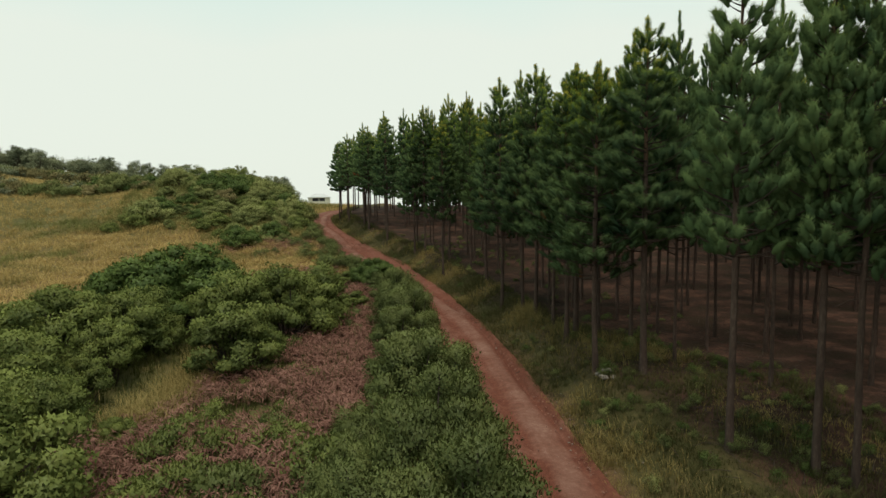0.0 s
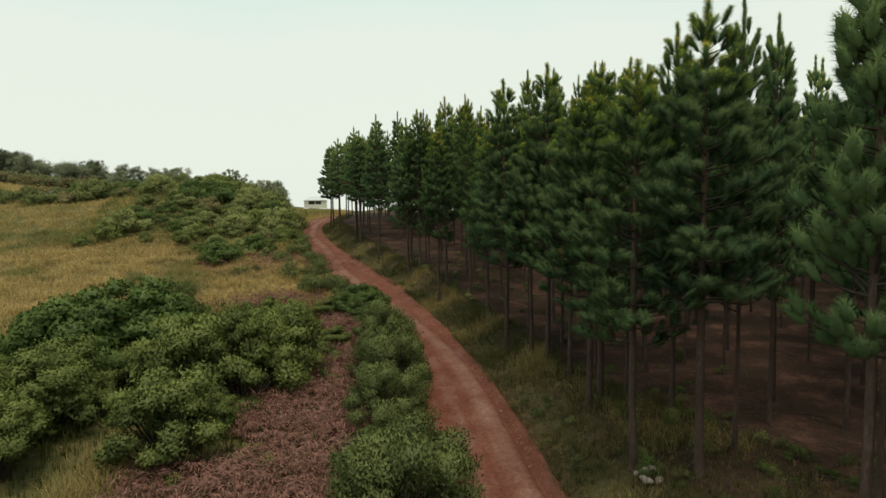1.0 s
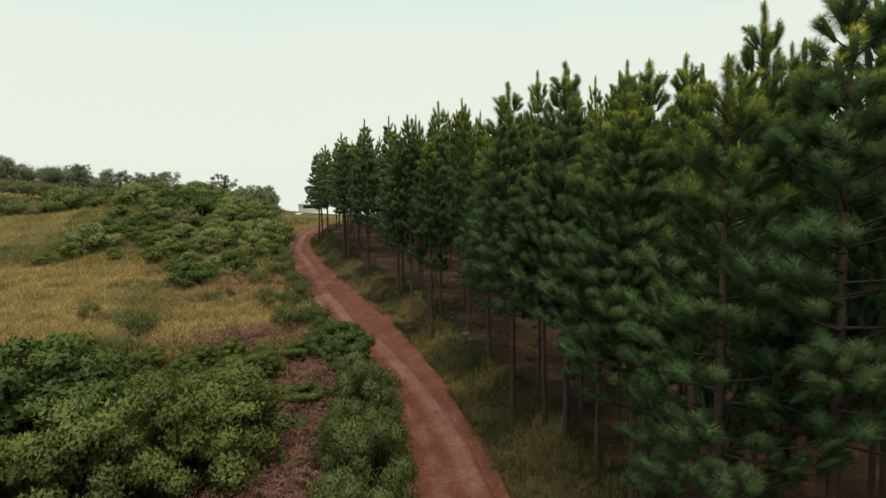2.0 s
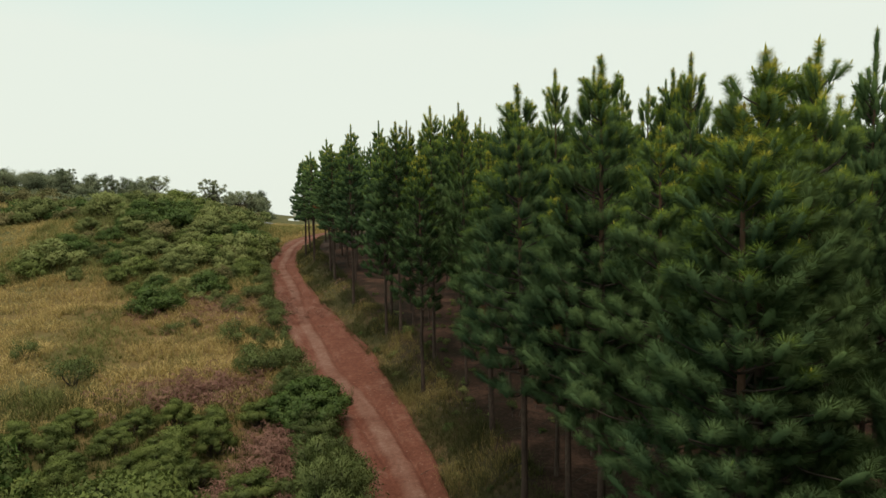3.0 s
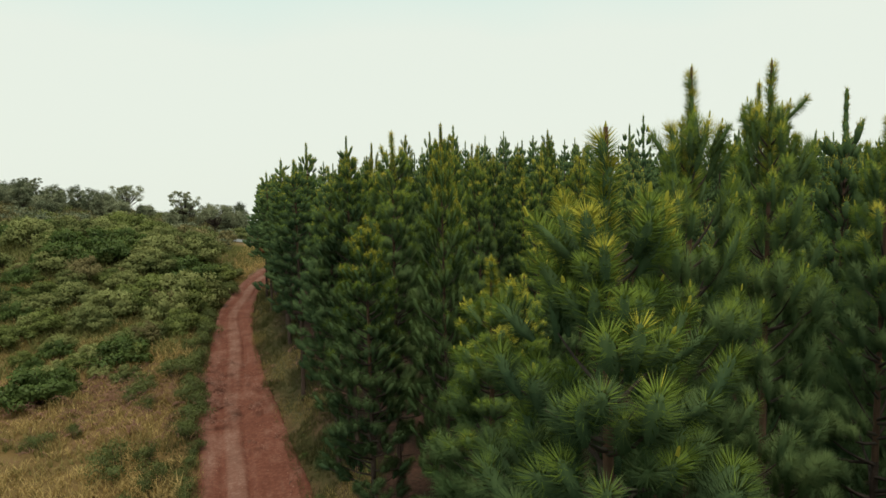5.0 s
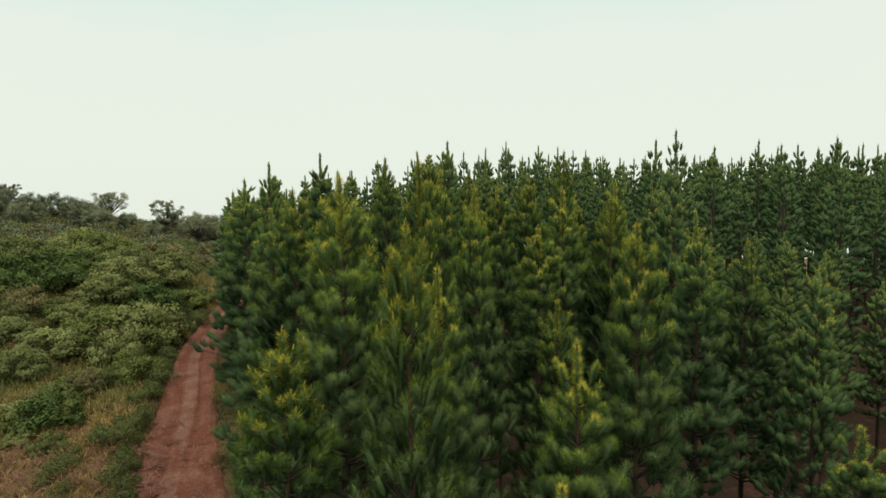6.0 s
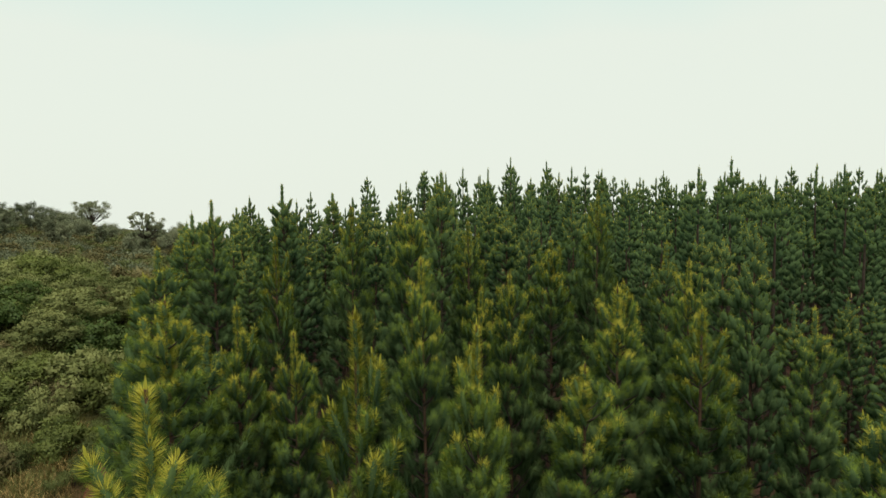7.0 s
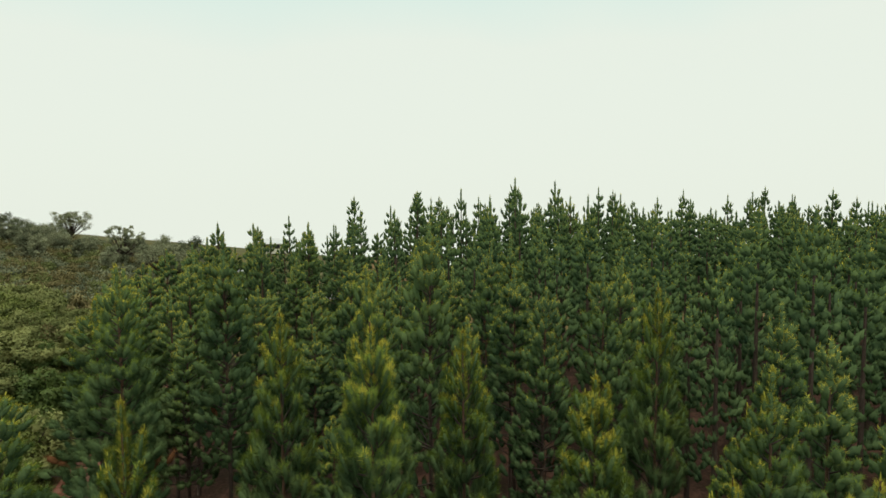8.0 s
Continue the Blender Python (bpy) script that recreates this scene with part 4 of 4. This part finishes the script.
def skyline_trees():
    rng = np.random.default_rng(35)
    kinds = [("umbrella", 7.0, 3.4, 0.50, 0.62), ("round", 6.0, 2.7, 0.95, 1.5), ("open", 7.0, 2.8, 0.75, 0.42), ("tall", 7.2, 1.9, 1.0, 1.5)]
    protos = []
    for n, (k, h, sp, flat, op) in enumerate(kinds):
        me = broadleaf_meshes("skyline_" + k, h, sp, 150 + n, flat, M_WOODS, 40 if flat > 0.9 else 70, 150 if flat > 0.9 else 70, op)
        root = new("broadleaf_tree")
        part("trunk", me[0], root)
        part("crown", me[1], root)
        protos.append(tagged(root, f"{k if k != 'tall' else 'tall narrow'}-crowned broadleaf tree on the skyline", "tree", "skyline trees"))
    used = set()
    spots = [(-42.0, 126.6, 2, 1.0), (-63.7, 150.0, 0, 0.95), (-84, 150, 2, 0.95), (-80, 134, 1, 0.9), (-33, 124, 1, 0.8), (-35, 122, 0, 0.75), (-37, 133, 3, 0.7)]
    for k in range(150):
        x = -34 - 1.2 * k + rng.normal(0, 1.4)
        spots.append((x, 128 + 0.22 * (-x - 24) + rng.normal(0, 6), int(rng.choice([1, 1, 1, 3, 3, 3])), rng.uniform(0.42, 0.82) + 0.004 * max(0, -x - 50)))
    for x, y, k, s in spots:
        m = pose(x, y, ground_z(x, y) - 0.1, 0, 0, rng.uniform(0, 360)) @ Matrix.Diagonal((s, s, s, 1))
        if k in used:
            copy_thing(protos[k], Matrix.Identity(4)).matrix_basis = m
        else:
            used.add(k)
            protos[k].matrix_basis = m


skyline_trees()

# ---------------------------------------------------------------- house, car and road end


def box_bm(bm, x0, x1, y0, y1, z0, z1, bevel=0.0):
    got = bmesh.ops.create_cube(bm, size=1.0, matrix=Matrix.LocRotScale(((x0 + x1) / 2, (y0 + y1) / 2, (z0 + z1) / 2), None, (x1 - x0, y1 - y0, z1 - z0)))
    if bevel:
        edges = {e for v in got["verts"] for e in v.link_edges}
        bmesh.ops.bevel(bm, geom=list(edges), offset=bevel, segments=2, affect='EDGES')


def bm_part(name, build, mat, parent, label=""):
    bm = bmesh.new()
    build(bm)
    me = bpy.data.meshes.new(name)
    bm.to_mesh(me)
    bm.free()
    me.materials.append(mat)
    return part(name, me, parent, label)


def house():
    root = tagged(new("house"), "cream plastered bungalow with a pale hipped metal roof", "house")
    bm_part("wall", lambda b: (box_bm(b, -4, -3.8, 0, 6, -0.6, 2.7), box_bm(b, 3.8, 4, 0, 6, -0.6, 2.7), box_bm(b, -3.8, 3.8, 5.8, 6, -0.6, 2.7),
                               box_bm(b, -3.8, 3.8, 0, 0.2, -0.6, 1.0), box_bm(b, -3.8, -2.6, 0, 0.2, 1.0, 2.7), box_bm(b, 2.4, 3.8, 0, 0.2, 1.0, 2.7),
                               box_bm(b, -2.6, 2.4, 0, 0.2, 2.3, 2.7)), M_PLASTER, root)
    # a near-black panel stands for the shade inside the verandah
    bm_part("verandah_opening", lambda b: box_bm(b, -2.6, 2.4, 0.5, 0.6, 1.0, 2.3), M_DARK, root, "dark panel standing for shade in the verandah opening")

    def roof(b):
        v = [b.verts.new(p) for p in ((-4.6, -0.6, 2.6), (4.6, -0.6, 2.6), (4.6, 6.6, 2.6), (-4.6, 6.6, 2.6), (-1.8, 3, 4.2), (1.8, 3, 4.2))]
        for f in ((0, 1, 5, 4), (1, 2, 5), (2, 3, 4, 5), (3, 0, 4), (3, 2, 1, 0)):
            b.faces.new([v[i] for i in f])
    bm_part("roof", roof, M_ROOF, root, "pale grey hipped roof")
    for x in (-2.6, -0.1, 2.2):
        bm_part("post", lambda b, x=x: box_bm(b, x, x + 0.2, -0.02, 0.18, 1.0, 2.3), M_PLASTER, root)
    root.matrix_basis = pose(-38.0, 185, ground_z(-38.0, 185) + 0.5, 0, 0, 8) @ Matrix.Diagonal((0.82, 0.62, 0.74, 1))


def car():
    root = tagged(new("car"), "small white car parked by the roadside", "car")

    def body(b):
        box_bm(b, -2.0, 2.0, -0.8, 0.8, 0.32, 0.92, 0.12)

    def cabin(b):
        lo = [(-1.5, -0.74, 0.9), (1.0, -0.74, 0.9), (1.0, 0.74, 0.9), (-1.5, 0.74, 0.9)]
        hi = [(-1.1, -0.6, 1.45), (0.4, -0.6, 1.45), (0.4, 0.6, 1.45), (-1.1, 0.6, 1.45)]
        v = [b.verts.new(p) for p in lo + hi]
        for f in ((0, 1, 5, 4), (1, 2, 6, 5), (2, 3, 7, 6), (3, 0, 4, 7), (4, 5, 6, 7)):
            b.faces.new([v[i] for i in f])
    bm_part("body", body, M_CARPAINT, root)
    bm_part("cabin", cabin, M_CARPAINT, root)
    bm_part("side_window", lambda b: box_bm(b, -1.15, 0.5, -0.715, -0.69, 0.98, 1.3), M_DARK, root)
    bm_part("side_window", lambda b: box_bm(b, -1.15, 0.5, 0.69, 0.715, 0.98, 1.3), M_DARK, root)
    for x in (-1.25, 1.25):
        for y in (-0.72, 0.72):
            bm_part("wheel", lambda b, x=x, y=y: bmesh.ops.create_cone(b, cap_ends=True, segments=16, radius1=0.31, radius2=0.31, depth=0.2,
                                                                    matrix=pose(x, y, 0.31, 90)), M_RUBBER, root, "black tyre")
    root.matrix_basis = pose(-33.2, 152, ground_z(-33.2, 152) + 0.02, 0, 0, 80)


def low_wall():
    root = tagged(new("low_wall"), "low cream roadside wall beside the lane", "wall")
    bm_part("wall_panel", lambda b: box_bm(b, -0.7, 0.7, -0.1, 0.1, -0.3, 0.5, 0.02), M_PLASTER, root)
    bm_part("coping", lambda b: box_bm(b, -0.76, 0.76, -0.15, 0.15, 0.504, 0.58, 0.02), M_PLASTER, root)
    root.matrix_basis = pose(-34.8, 149, ground_z(-34.8, 149), 0, 0, 5)


def lane():
    xs = np.linspace(-60, 30, 90)
    us = np.linspace(-2.4, 2.4, 7)
    X, U = np.meshgrid(xs, us, indexing="ij")
    Y = 117.0 + 0.06 * (X + 20) + U
    Z = level(X, Y) + 0.07
    nx, nu = X.shape
    i, j = np.meshgrid(np.arange(nx - 1), np.arange(nu - 1), indexing="ij")
    a = i * nu + j
    me = raw_mesh("lane", np.stack([X, Y, Z], -1).reshape(-1, 3), np.stack([a, a + nu, a + nu + 1, a + 1], -1).ravel(), 4, [M_TAR], shade=True)
    tagged(new("lane", me), "grey tarred lane crossing at the top of the track", "road", kind="structure")


house()
car()
low_wall()
lane()

# ---------------------------------------------------------------- bracken, grass, stones


def blades(x, y, n, height, lean, width, rng):
    """Tufts of grass: n bent blades each, two triangles a blade."""
    k = len(x)
    z = level(x, y)
    X, Y, Z, H = np.repeat(x, n), np.repeat(y, n), np.repeat(z, n), np.repeat(height, n) * rng.uniform(0.6, 1.15, k * n)
    a = rng.random(k * n) * 6.283
    out = np.stack([np.cos(a), np.sin(a), 0 * a], -1)
    foot = np.stack([X, Y, Z - 0.02], -1) + out * (rng.random(k * n) * 0.10)[:, None]
    side = np.stack([-np.sin(a), np.cos(a), 0 * a], -1) * width
    ln = (lean * rng.uniform(0.3, 1.2, k * n) * H)[:, None]
    mid = foot + out * ln * 0.35 + np.stack([0 * H, 0 * H, 0.62 * H], -1)
    tip = foot + out * ln + np.stack([0 * H, 0 * H, H], -1)
    return np.concatenate([np.stack([foot - side, foot + side, mid], 1), np.stack([mid - side * 0.6, mid + side * 0.6, tip], 1)])


def meadow_grass():
    rng = np.random.default_rng(41)
    n = 112000
    x, y = -6 - 84 * rng.random(n) ** 1.25, rng.uniform(24, 100, n)
    keep = (x < track_x(y) - track_half(y) - 0.6) & (y > 37 - 0.8 * np.clip(-x - 12, 0, 16)) & (y < 67 + 0.7 * np.clip(-x - 24, 0, 45))
    x, y = x[keep], y[keep]
    worn = lumps(x, y, 1.7, 8.0) + 0.6 * lumps(x, y, 0.7, 2.0)
    bare = worn < -0.95
    x, y = x[~bare], y[~bare]
    tone = 0.8 * lumps(x, y, 4.6, 5.0) + 0.7 * lumps(x, y, 1.5, 1.0) + rng.normal(0, 0.2, len(x))
    tall = np.clip(0.75 + 0.45 * lumps(x, y, 1.1, 4.0), 0.3, 1.3)
    for name, sel, mt, lab in (("meadow_grass", tone < 0.12, M_STRAW, "dry golden meadow grass"),
                               ("olive_meadow_grass", (tone >= 0.12) & (tone < 0.55), M_MEADOW, "dull olive meadow grass in uneven tufts"),
                               ("green_meadow_grass", tone >= 0.55, M_GREENMEADOW, "patches of greener meadow grass")):
        t = blades(x[sel], y[sel], 5, rng.uniform(0.26, 0.66, sel.sum()) * tall[sel], 1.0, 0.023, rng)
        tagged(new(name, tri_soup(name, t, [mt])), lab, "grass", kind="stuff")


def verge_grass():
    rng = np.random.default_rng(42)
    n = 38000
    y = 6 + 78 * rng.random(n) ** 1.6
    band = rng.random(n) ** 1.25
    right = rng.random(n) < 0.72
    a, b = track_x(y) + track_half(y) * 0.98, forest_x(y) + 1.4 + 3.5 * (1 - smooth(y, 16, 27))
    x = np.where(right, a + band * (np.maximum(b - a, 1.2)), track_x(y) - track_half(y) - band * 1.6)
    patch = lumps(x, y, 0.8, 3.0) + 0.7 * lumps(x, y, 2.1, 6.0)
    keep = (patch > -0.15) | (rng.random(n) < 0.75) | ~right
    x, y, right, patch = x[keep], y[keep], right[keep], patch[keep]
    height = rng.uniform(0.12, 0.5, len(x)) * np.where(right, np.clip(0.65 + 0.5 * patch, 0.4, 1.3), 0.7)
    dry = (lumps(x, y, 1.5, 9.0) + rng.normal(0, 0.3, len(x)) > 0.25) & (band[keep] < 0.85)
    for name, sel, mt, lab in (("verge_grass", ~dry, M_VERGE, "rough olive verge grass along the track"), ("dry_verge_grass", dry, M_MEADOW, "dry yellowish tufts of grass on the verge")):
        t = blades(x[sel], y[sel], 6, height[sel], 0.7, 0.011, rng)
        tagged(new(name, tri_soup(name, t, [mt])), lab, "grass", kind="stuff")
    hx, hy = rng.uniform(-95, -14, 34000), rng.uniform(58, 104, 34000)
    cover = (hx < track_x(hy) - track_half(hy) - 1.5) & (hy > 60) & (hx > -37 + 4 * lumps(hy, hx, 5))
    hx, hy = hx[cover], hy[cover]
    t = blades(hx, hy, 4, rng.uniform(0.3, 0.9, len(hx)), 0.8, 0.035, rng)
    tagged(new("hillside_grass", tri_soup("hillside_grass", t, [M_GREENMEADOW])), "rank olive grass filling between the hillside shrubs", "grass", kind="stuff")
    bx, by = rng.uniform(-42, 9, 16000), rng.uniform(-14, 32, 16000)
    off = bx - track_x(by)
    free = (np.abs(off) > track_half(by) + 0.2) & ((by < 8 + lumps(bx, by, 3)) | (bx < -18 + lumps(by, bx, 3))) & (lumps(bx, by, 2.2, 3.0) > -0.5)
    bx, by = bx[free], by[free]
    t = blades(bx, by, 5, rng.uniform(0.15, 0.5, len(bx)), 0.8, 0.015, rng)
    tagged(new("rough_grass", tri_soup("rough_grass", t, [M_MEADOW])), "rough olive grass at the foot of the slope", "grass", kind="stuff")
    x, y = rng.uniform(-19, -3, 9000), rng.uniform(7, 40, 9000)
    kx, ky = rng.uniform(-27, -15, 5000), rng.uniform(82, 112, 5000)
    open_ground = (kx < track_x(ky) - track_half(ky) - 0.4) & (kx > -19 - 0.25 * (ky - 82))
    t = blades(kx[open_ground], ky[open_ground], 5, rng.uniform(0.25, 0.6, open_ground.sum()), 0.8, 0.025, rng)
    tagged(new("knoll_grass", tri_soup("knoll_grass", t, [M_STRAW])), "golden dry grass on the knoll beside the track's top", "grass", kind="stuff")
    sx = rng.uniform(-120, -46, 9000)
    sy = rng.uniform(88, 102, 9000) - 0.12 * (sx + 58)
    t = blades(sx, sy, 4, rng.uniform(0.3, 0.6, 9000), 0.8, 0.035, rng)
    tagged(new("upper_meadow_grass", tri_soup("upper_meadow_grass", t, [M_STRAW])), "strip of dry golden grass below the hilltop trees", "grass", kind="stuff")
    t = blades(x, y, 5, rng.uniform(0.3, 0.7, 9000), 0.5, 0.014, rng)
    tagged(new("thicket_grass", tri_soup("thicket_grass", t, [M_GRASS])), "rough grass between the shrubs", "grass", kind="stuff")
    y = rng.uniform(14.5, 22.5, 1500)
    x = -8.1 + rng.normal(0, 0.45, 1500)
    t = blades(x, y, 6, rng.uniform(0.3, 0.75, 1500), 0.7, 0.012, rng)
    tagged(new("lane_grass", tri_soup("lane_grass", t, [M_MEADOW])), "strip of straw-coloured grass beside the bracken", "grass", kind="stuff")


def bracken():
    rng = np.random.default_rng(43)
    n = 8200
    y = rng.uniform(8, 37, n)
    x = rng.uniform(-8.2, -2.0, n)
    keep = (x < track_x(y) - track_half(y) - 1.6) & (x > -8.0 + 0.10 * (y - 12) + 0.7 * lumps(y, y, 4))
    keep &= lumps(x, y, 1.5, 7.0) > -0.35
    x, y = x[keep], y[keep]
    ex, ey = rng.normal(-9.4, 1.6, 480), rng.normal(39.8, 1.0, 480)
    fx, fy = rng.normal(-13.5, 3.0, 420), rng.normal(54, 2.2, 420)
    x, y = np.concatenate([x, ex, fx]), np.concatenate([y, ey, fy])
    k, z = len(x), level(x, y)
    a = rng.random(k) * 6.283
    out = np.stack([np.cos(a), np.sin(a), 0 * a], -1)
    side = np.stack([-np.sin(a), np.cos(a), 0 * a], -1)
    H, L = rng.uniform(0.3, 0.85, k), rng.uniform(0.55, 1.15, k)
    tris = []
    for q in np.linspace(0.12, 0.97, 12):
        c = np.stack([x, y, z], -1) + out * (L * q)[:, None] + np.stack([0 * H, 0 * H, H * (1.9 * q - 1.25 * q * q)], -1)
        for s in (-1, 1):
            w = (0.28 * (1.05 - q) + 0.02) * rng.uniform(0.5, 1.4, k)
            tip = c + side * (s * w)[:, None] + out * rng.uniform(0.0, 0.12, k)[:, None] + np.stack([0 * H, 0 * H, -0.3 * w + rng.normal(0, 0.07, k)], -1)
            keep = rng.random(k) < 0.8
            tris.append(np.stack([c - out * 0.020, c + out * 0.020, tip], 1)[keep])
    tagged(new("bracken", tri_soup("bracken", np.concatenate(tris), [M_BRACKEN])), "withered reddish-brown bracken carpet", "bracken", kind="stuff")


def bracken_greens():
    """Green plants growing up through the bracken."""
    rng = np.random.default_rng(46)
    protos = [shrub("leafy_weed", shrub_meshes(f"green_{n}", 0.8, 0.6, 9, 120, 0.085, 0.26, (M_FRESH, M_HEDGE)[n % 2], 180 + n, 0.8),
                    "leafy green plant growing through withered bracken", "bracken plants") for n in range(3)]
    places = [(rng.uniform(-6.8, -2.4), rng.uniform(8, 14.5), rng.uniform(0.6, 1.25)) for _ in range(46)]
    places += [(rng.uniform(-7.0, -2.8), rng.uniform(14, 33), rng.uniform(0.4, 0.9)) for _ in range(26)]
    scatter(protos, [p for p in places if p[0] < track_x(p[1]) - track_half(p[1]) - 1.5], rng)


def undergrowth():
    """Low green weeds and litter twigs on the bank below the pines."""
    rng = np.random.default_rng(44)
    protos = [shrub("bank_weed", shrub_meshes(f"weed_{n}", 0.5, 0.40, 8, 120, 0.05, 0.24, (M_HEDGE, M_OLIVE, M_GLOSSY)[n], 170 + n, 0.6),
                    "low leafy weed on the bank below pines", "bank weeds") for n in range(3)]
    places = []
    for _ in range(290):
        y = 9 + 46 * rng.random() ** 1.6
        a, b = float(track_x(y) + track_half(y)) + 0.3, float(forest_x(y)) + 6.0
        places.append((a + (b - a) * rng.random(), y, rng.uniform(0.3, 0.7)))
    scatter(protos, places, rng)


def fallen_sticks():
    """Dead twigs and sticks lying on the litter."""
    rng = np.random.default_rng(47)
    paths = []
    for _ in range(900):
        y = 8 + 45 * rng.random() ** 1.4
        x = float(forest_x(y)) + rng.uniform(-1.5, 7)
        a, ln = rng.uniform(0, 3.14), rng.uniform(0.2, 0.75)
        c = np.array([np.cos(a), np.sin(a), 0]) * ln / 2
        p = np.array([x, y, ground_z(x, y) + 0.03])
        paths.append((np.array([p - c, p + [rng.normal(0, 0.05), rng.normal(0, 0.05), 0.03], p + c]), [0.011, 0.009, 0.005]))
    v, f = tubes(paths, 4)
    tagged(new("fallen_sticks", raw_mesh("fallen_sticks", v, f, 4, [M_TWIG], shade=True)), "dead sticks scattered on the pine litter", "litter", kind="stuff")


def stone_mesh(name, seed, mat, detail=2):
    rng = np.random.default_rng(seed)
    bm = bmesh.new()
    bmesh.ops.create_icosphere(bm, subdivisions=detail, radius=1.0)
    k = rng.normal(size=(5, 3))
    for v in bm.verts:
        p = np.array(v.co)
        v.co = Vector(p * (1 + 0.16 * np.sin(2.2 * (k @ p)).sum() / 2)) * 1.0
        v.co.z *= 0.62
    me = bpy.data.meshes.new(name)
    bm.to_mesh(me)
    bm.free()
    me.materials.append(mat)
    return me


def stones():
    rng = np.random.default_rng(45)
    kinds = [stone_mesh(f"stone_{n}", 200 + n, M_STONE) for n in range(3)]
    pile = tagged(new("stone_heap"), "small heap of pale whitish stones at a pine's foot", "stone heap")
    pile.matrix_basis = pose(4.75, 17.2, ground_z(4.75, 17.2))
    for k in range(9):
        s = rng.uniform(0.05, 0.105)
        ob = part("stone", kinds[k % 3], pile)
        ob.matrix_basis = pose(rng.normal(0, 0.24), rng.normal(0, 0.16), 0.06 + (0.14 if k > 5 else 0), rng.uniform(-20, 20), rng.uniform(-20, 20), rng.uniform(0, 360)) @ Matrix.Diagonal((s, s, s, 1))
    # gravel on the track's shoulders, too many to count
    me = stone_mesh("grit", 210, M_REDSTONE, 1)
    co = np.array([v.co for v in me.vertices])
    tri = np.array([list(p.vertices) for p in me.polygons])
    bpy.data.meshes.remove(me)
    y = rng.uniform(8, 70, 1500)
    u = np.where(rng.random(1500) < 0.65, rng.normal(0.93, 0.13, 1500), rng.uniform(-1, 1, 1500))
    x = track_x(y) + track_half(y) * u
    z = eased(y, Y_PROFILE, Z_PROFILE) + 0.035
    soup = []
    small = tri[:: 1]
    for px, py, pz in zip(x, y, z):
        s = rng.uniform(0.008, 0.032)
        soup.append(co[small] * s * rng.uniform(0.7, 1.3, 3) + [px, py, pz])
    tagged(new("gravel", tri_soup("gravel", np.concatenate(soup), [M_REDSTONE])), "loose reddish gravel on the track's shoulders", "gravel", kind="stuff")
    y = 9 + 66 * rng.random(260) ** 1.2
    x = track_x(y) + track_half(y) + rng.normal(0.1, 0.2, 260) + (rng.random(260) < 0.25) * rng.uniform(0, 1.6, 260)
    soup = [co[tri] * rng.uniform(0.015, 0.038) * rng.uniform(0.7, 1.3, 3) + [px, py, ground_z(px, py) + 0.03] for px, py in zip(x, y)]
    tagged(new("verge_stones", tri_soup("verge_stones", np.concatenate(soup), [M_STONE])), "small pale stones strewn along the grassy verge", "stones", kind="stuff")


meadow_grass()
verge_grass()
bracken()
bracken_greens()
undergrowth()
fallen_sticks()
stones()
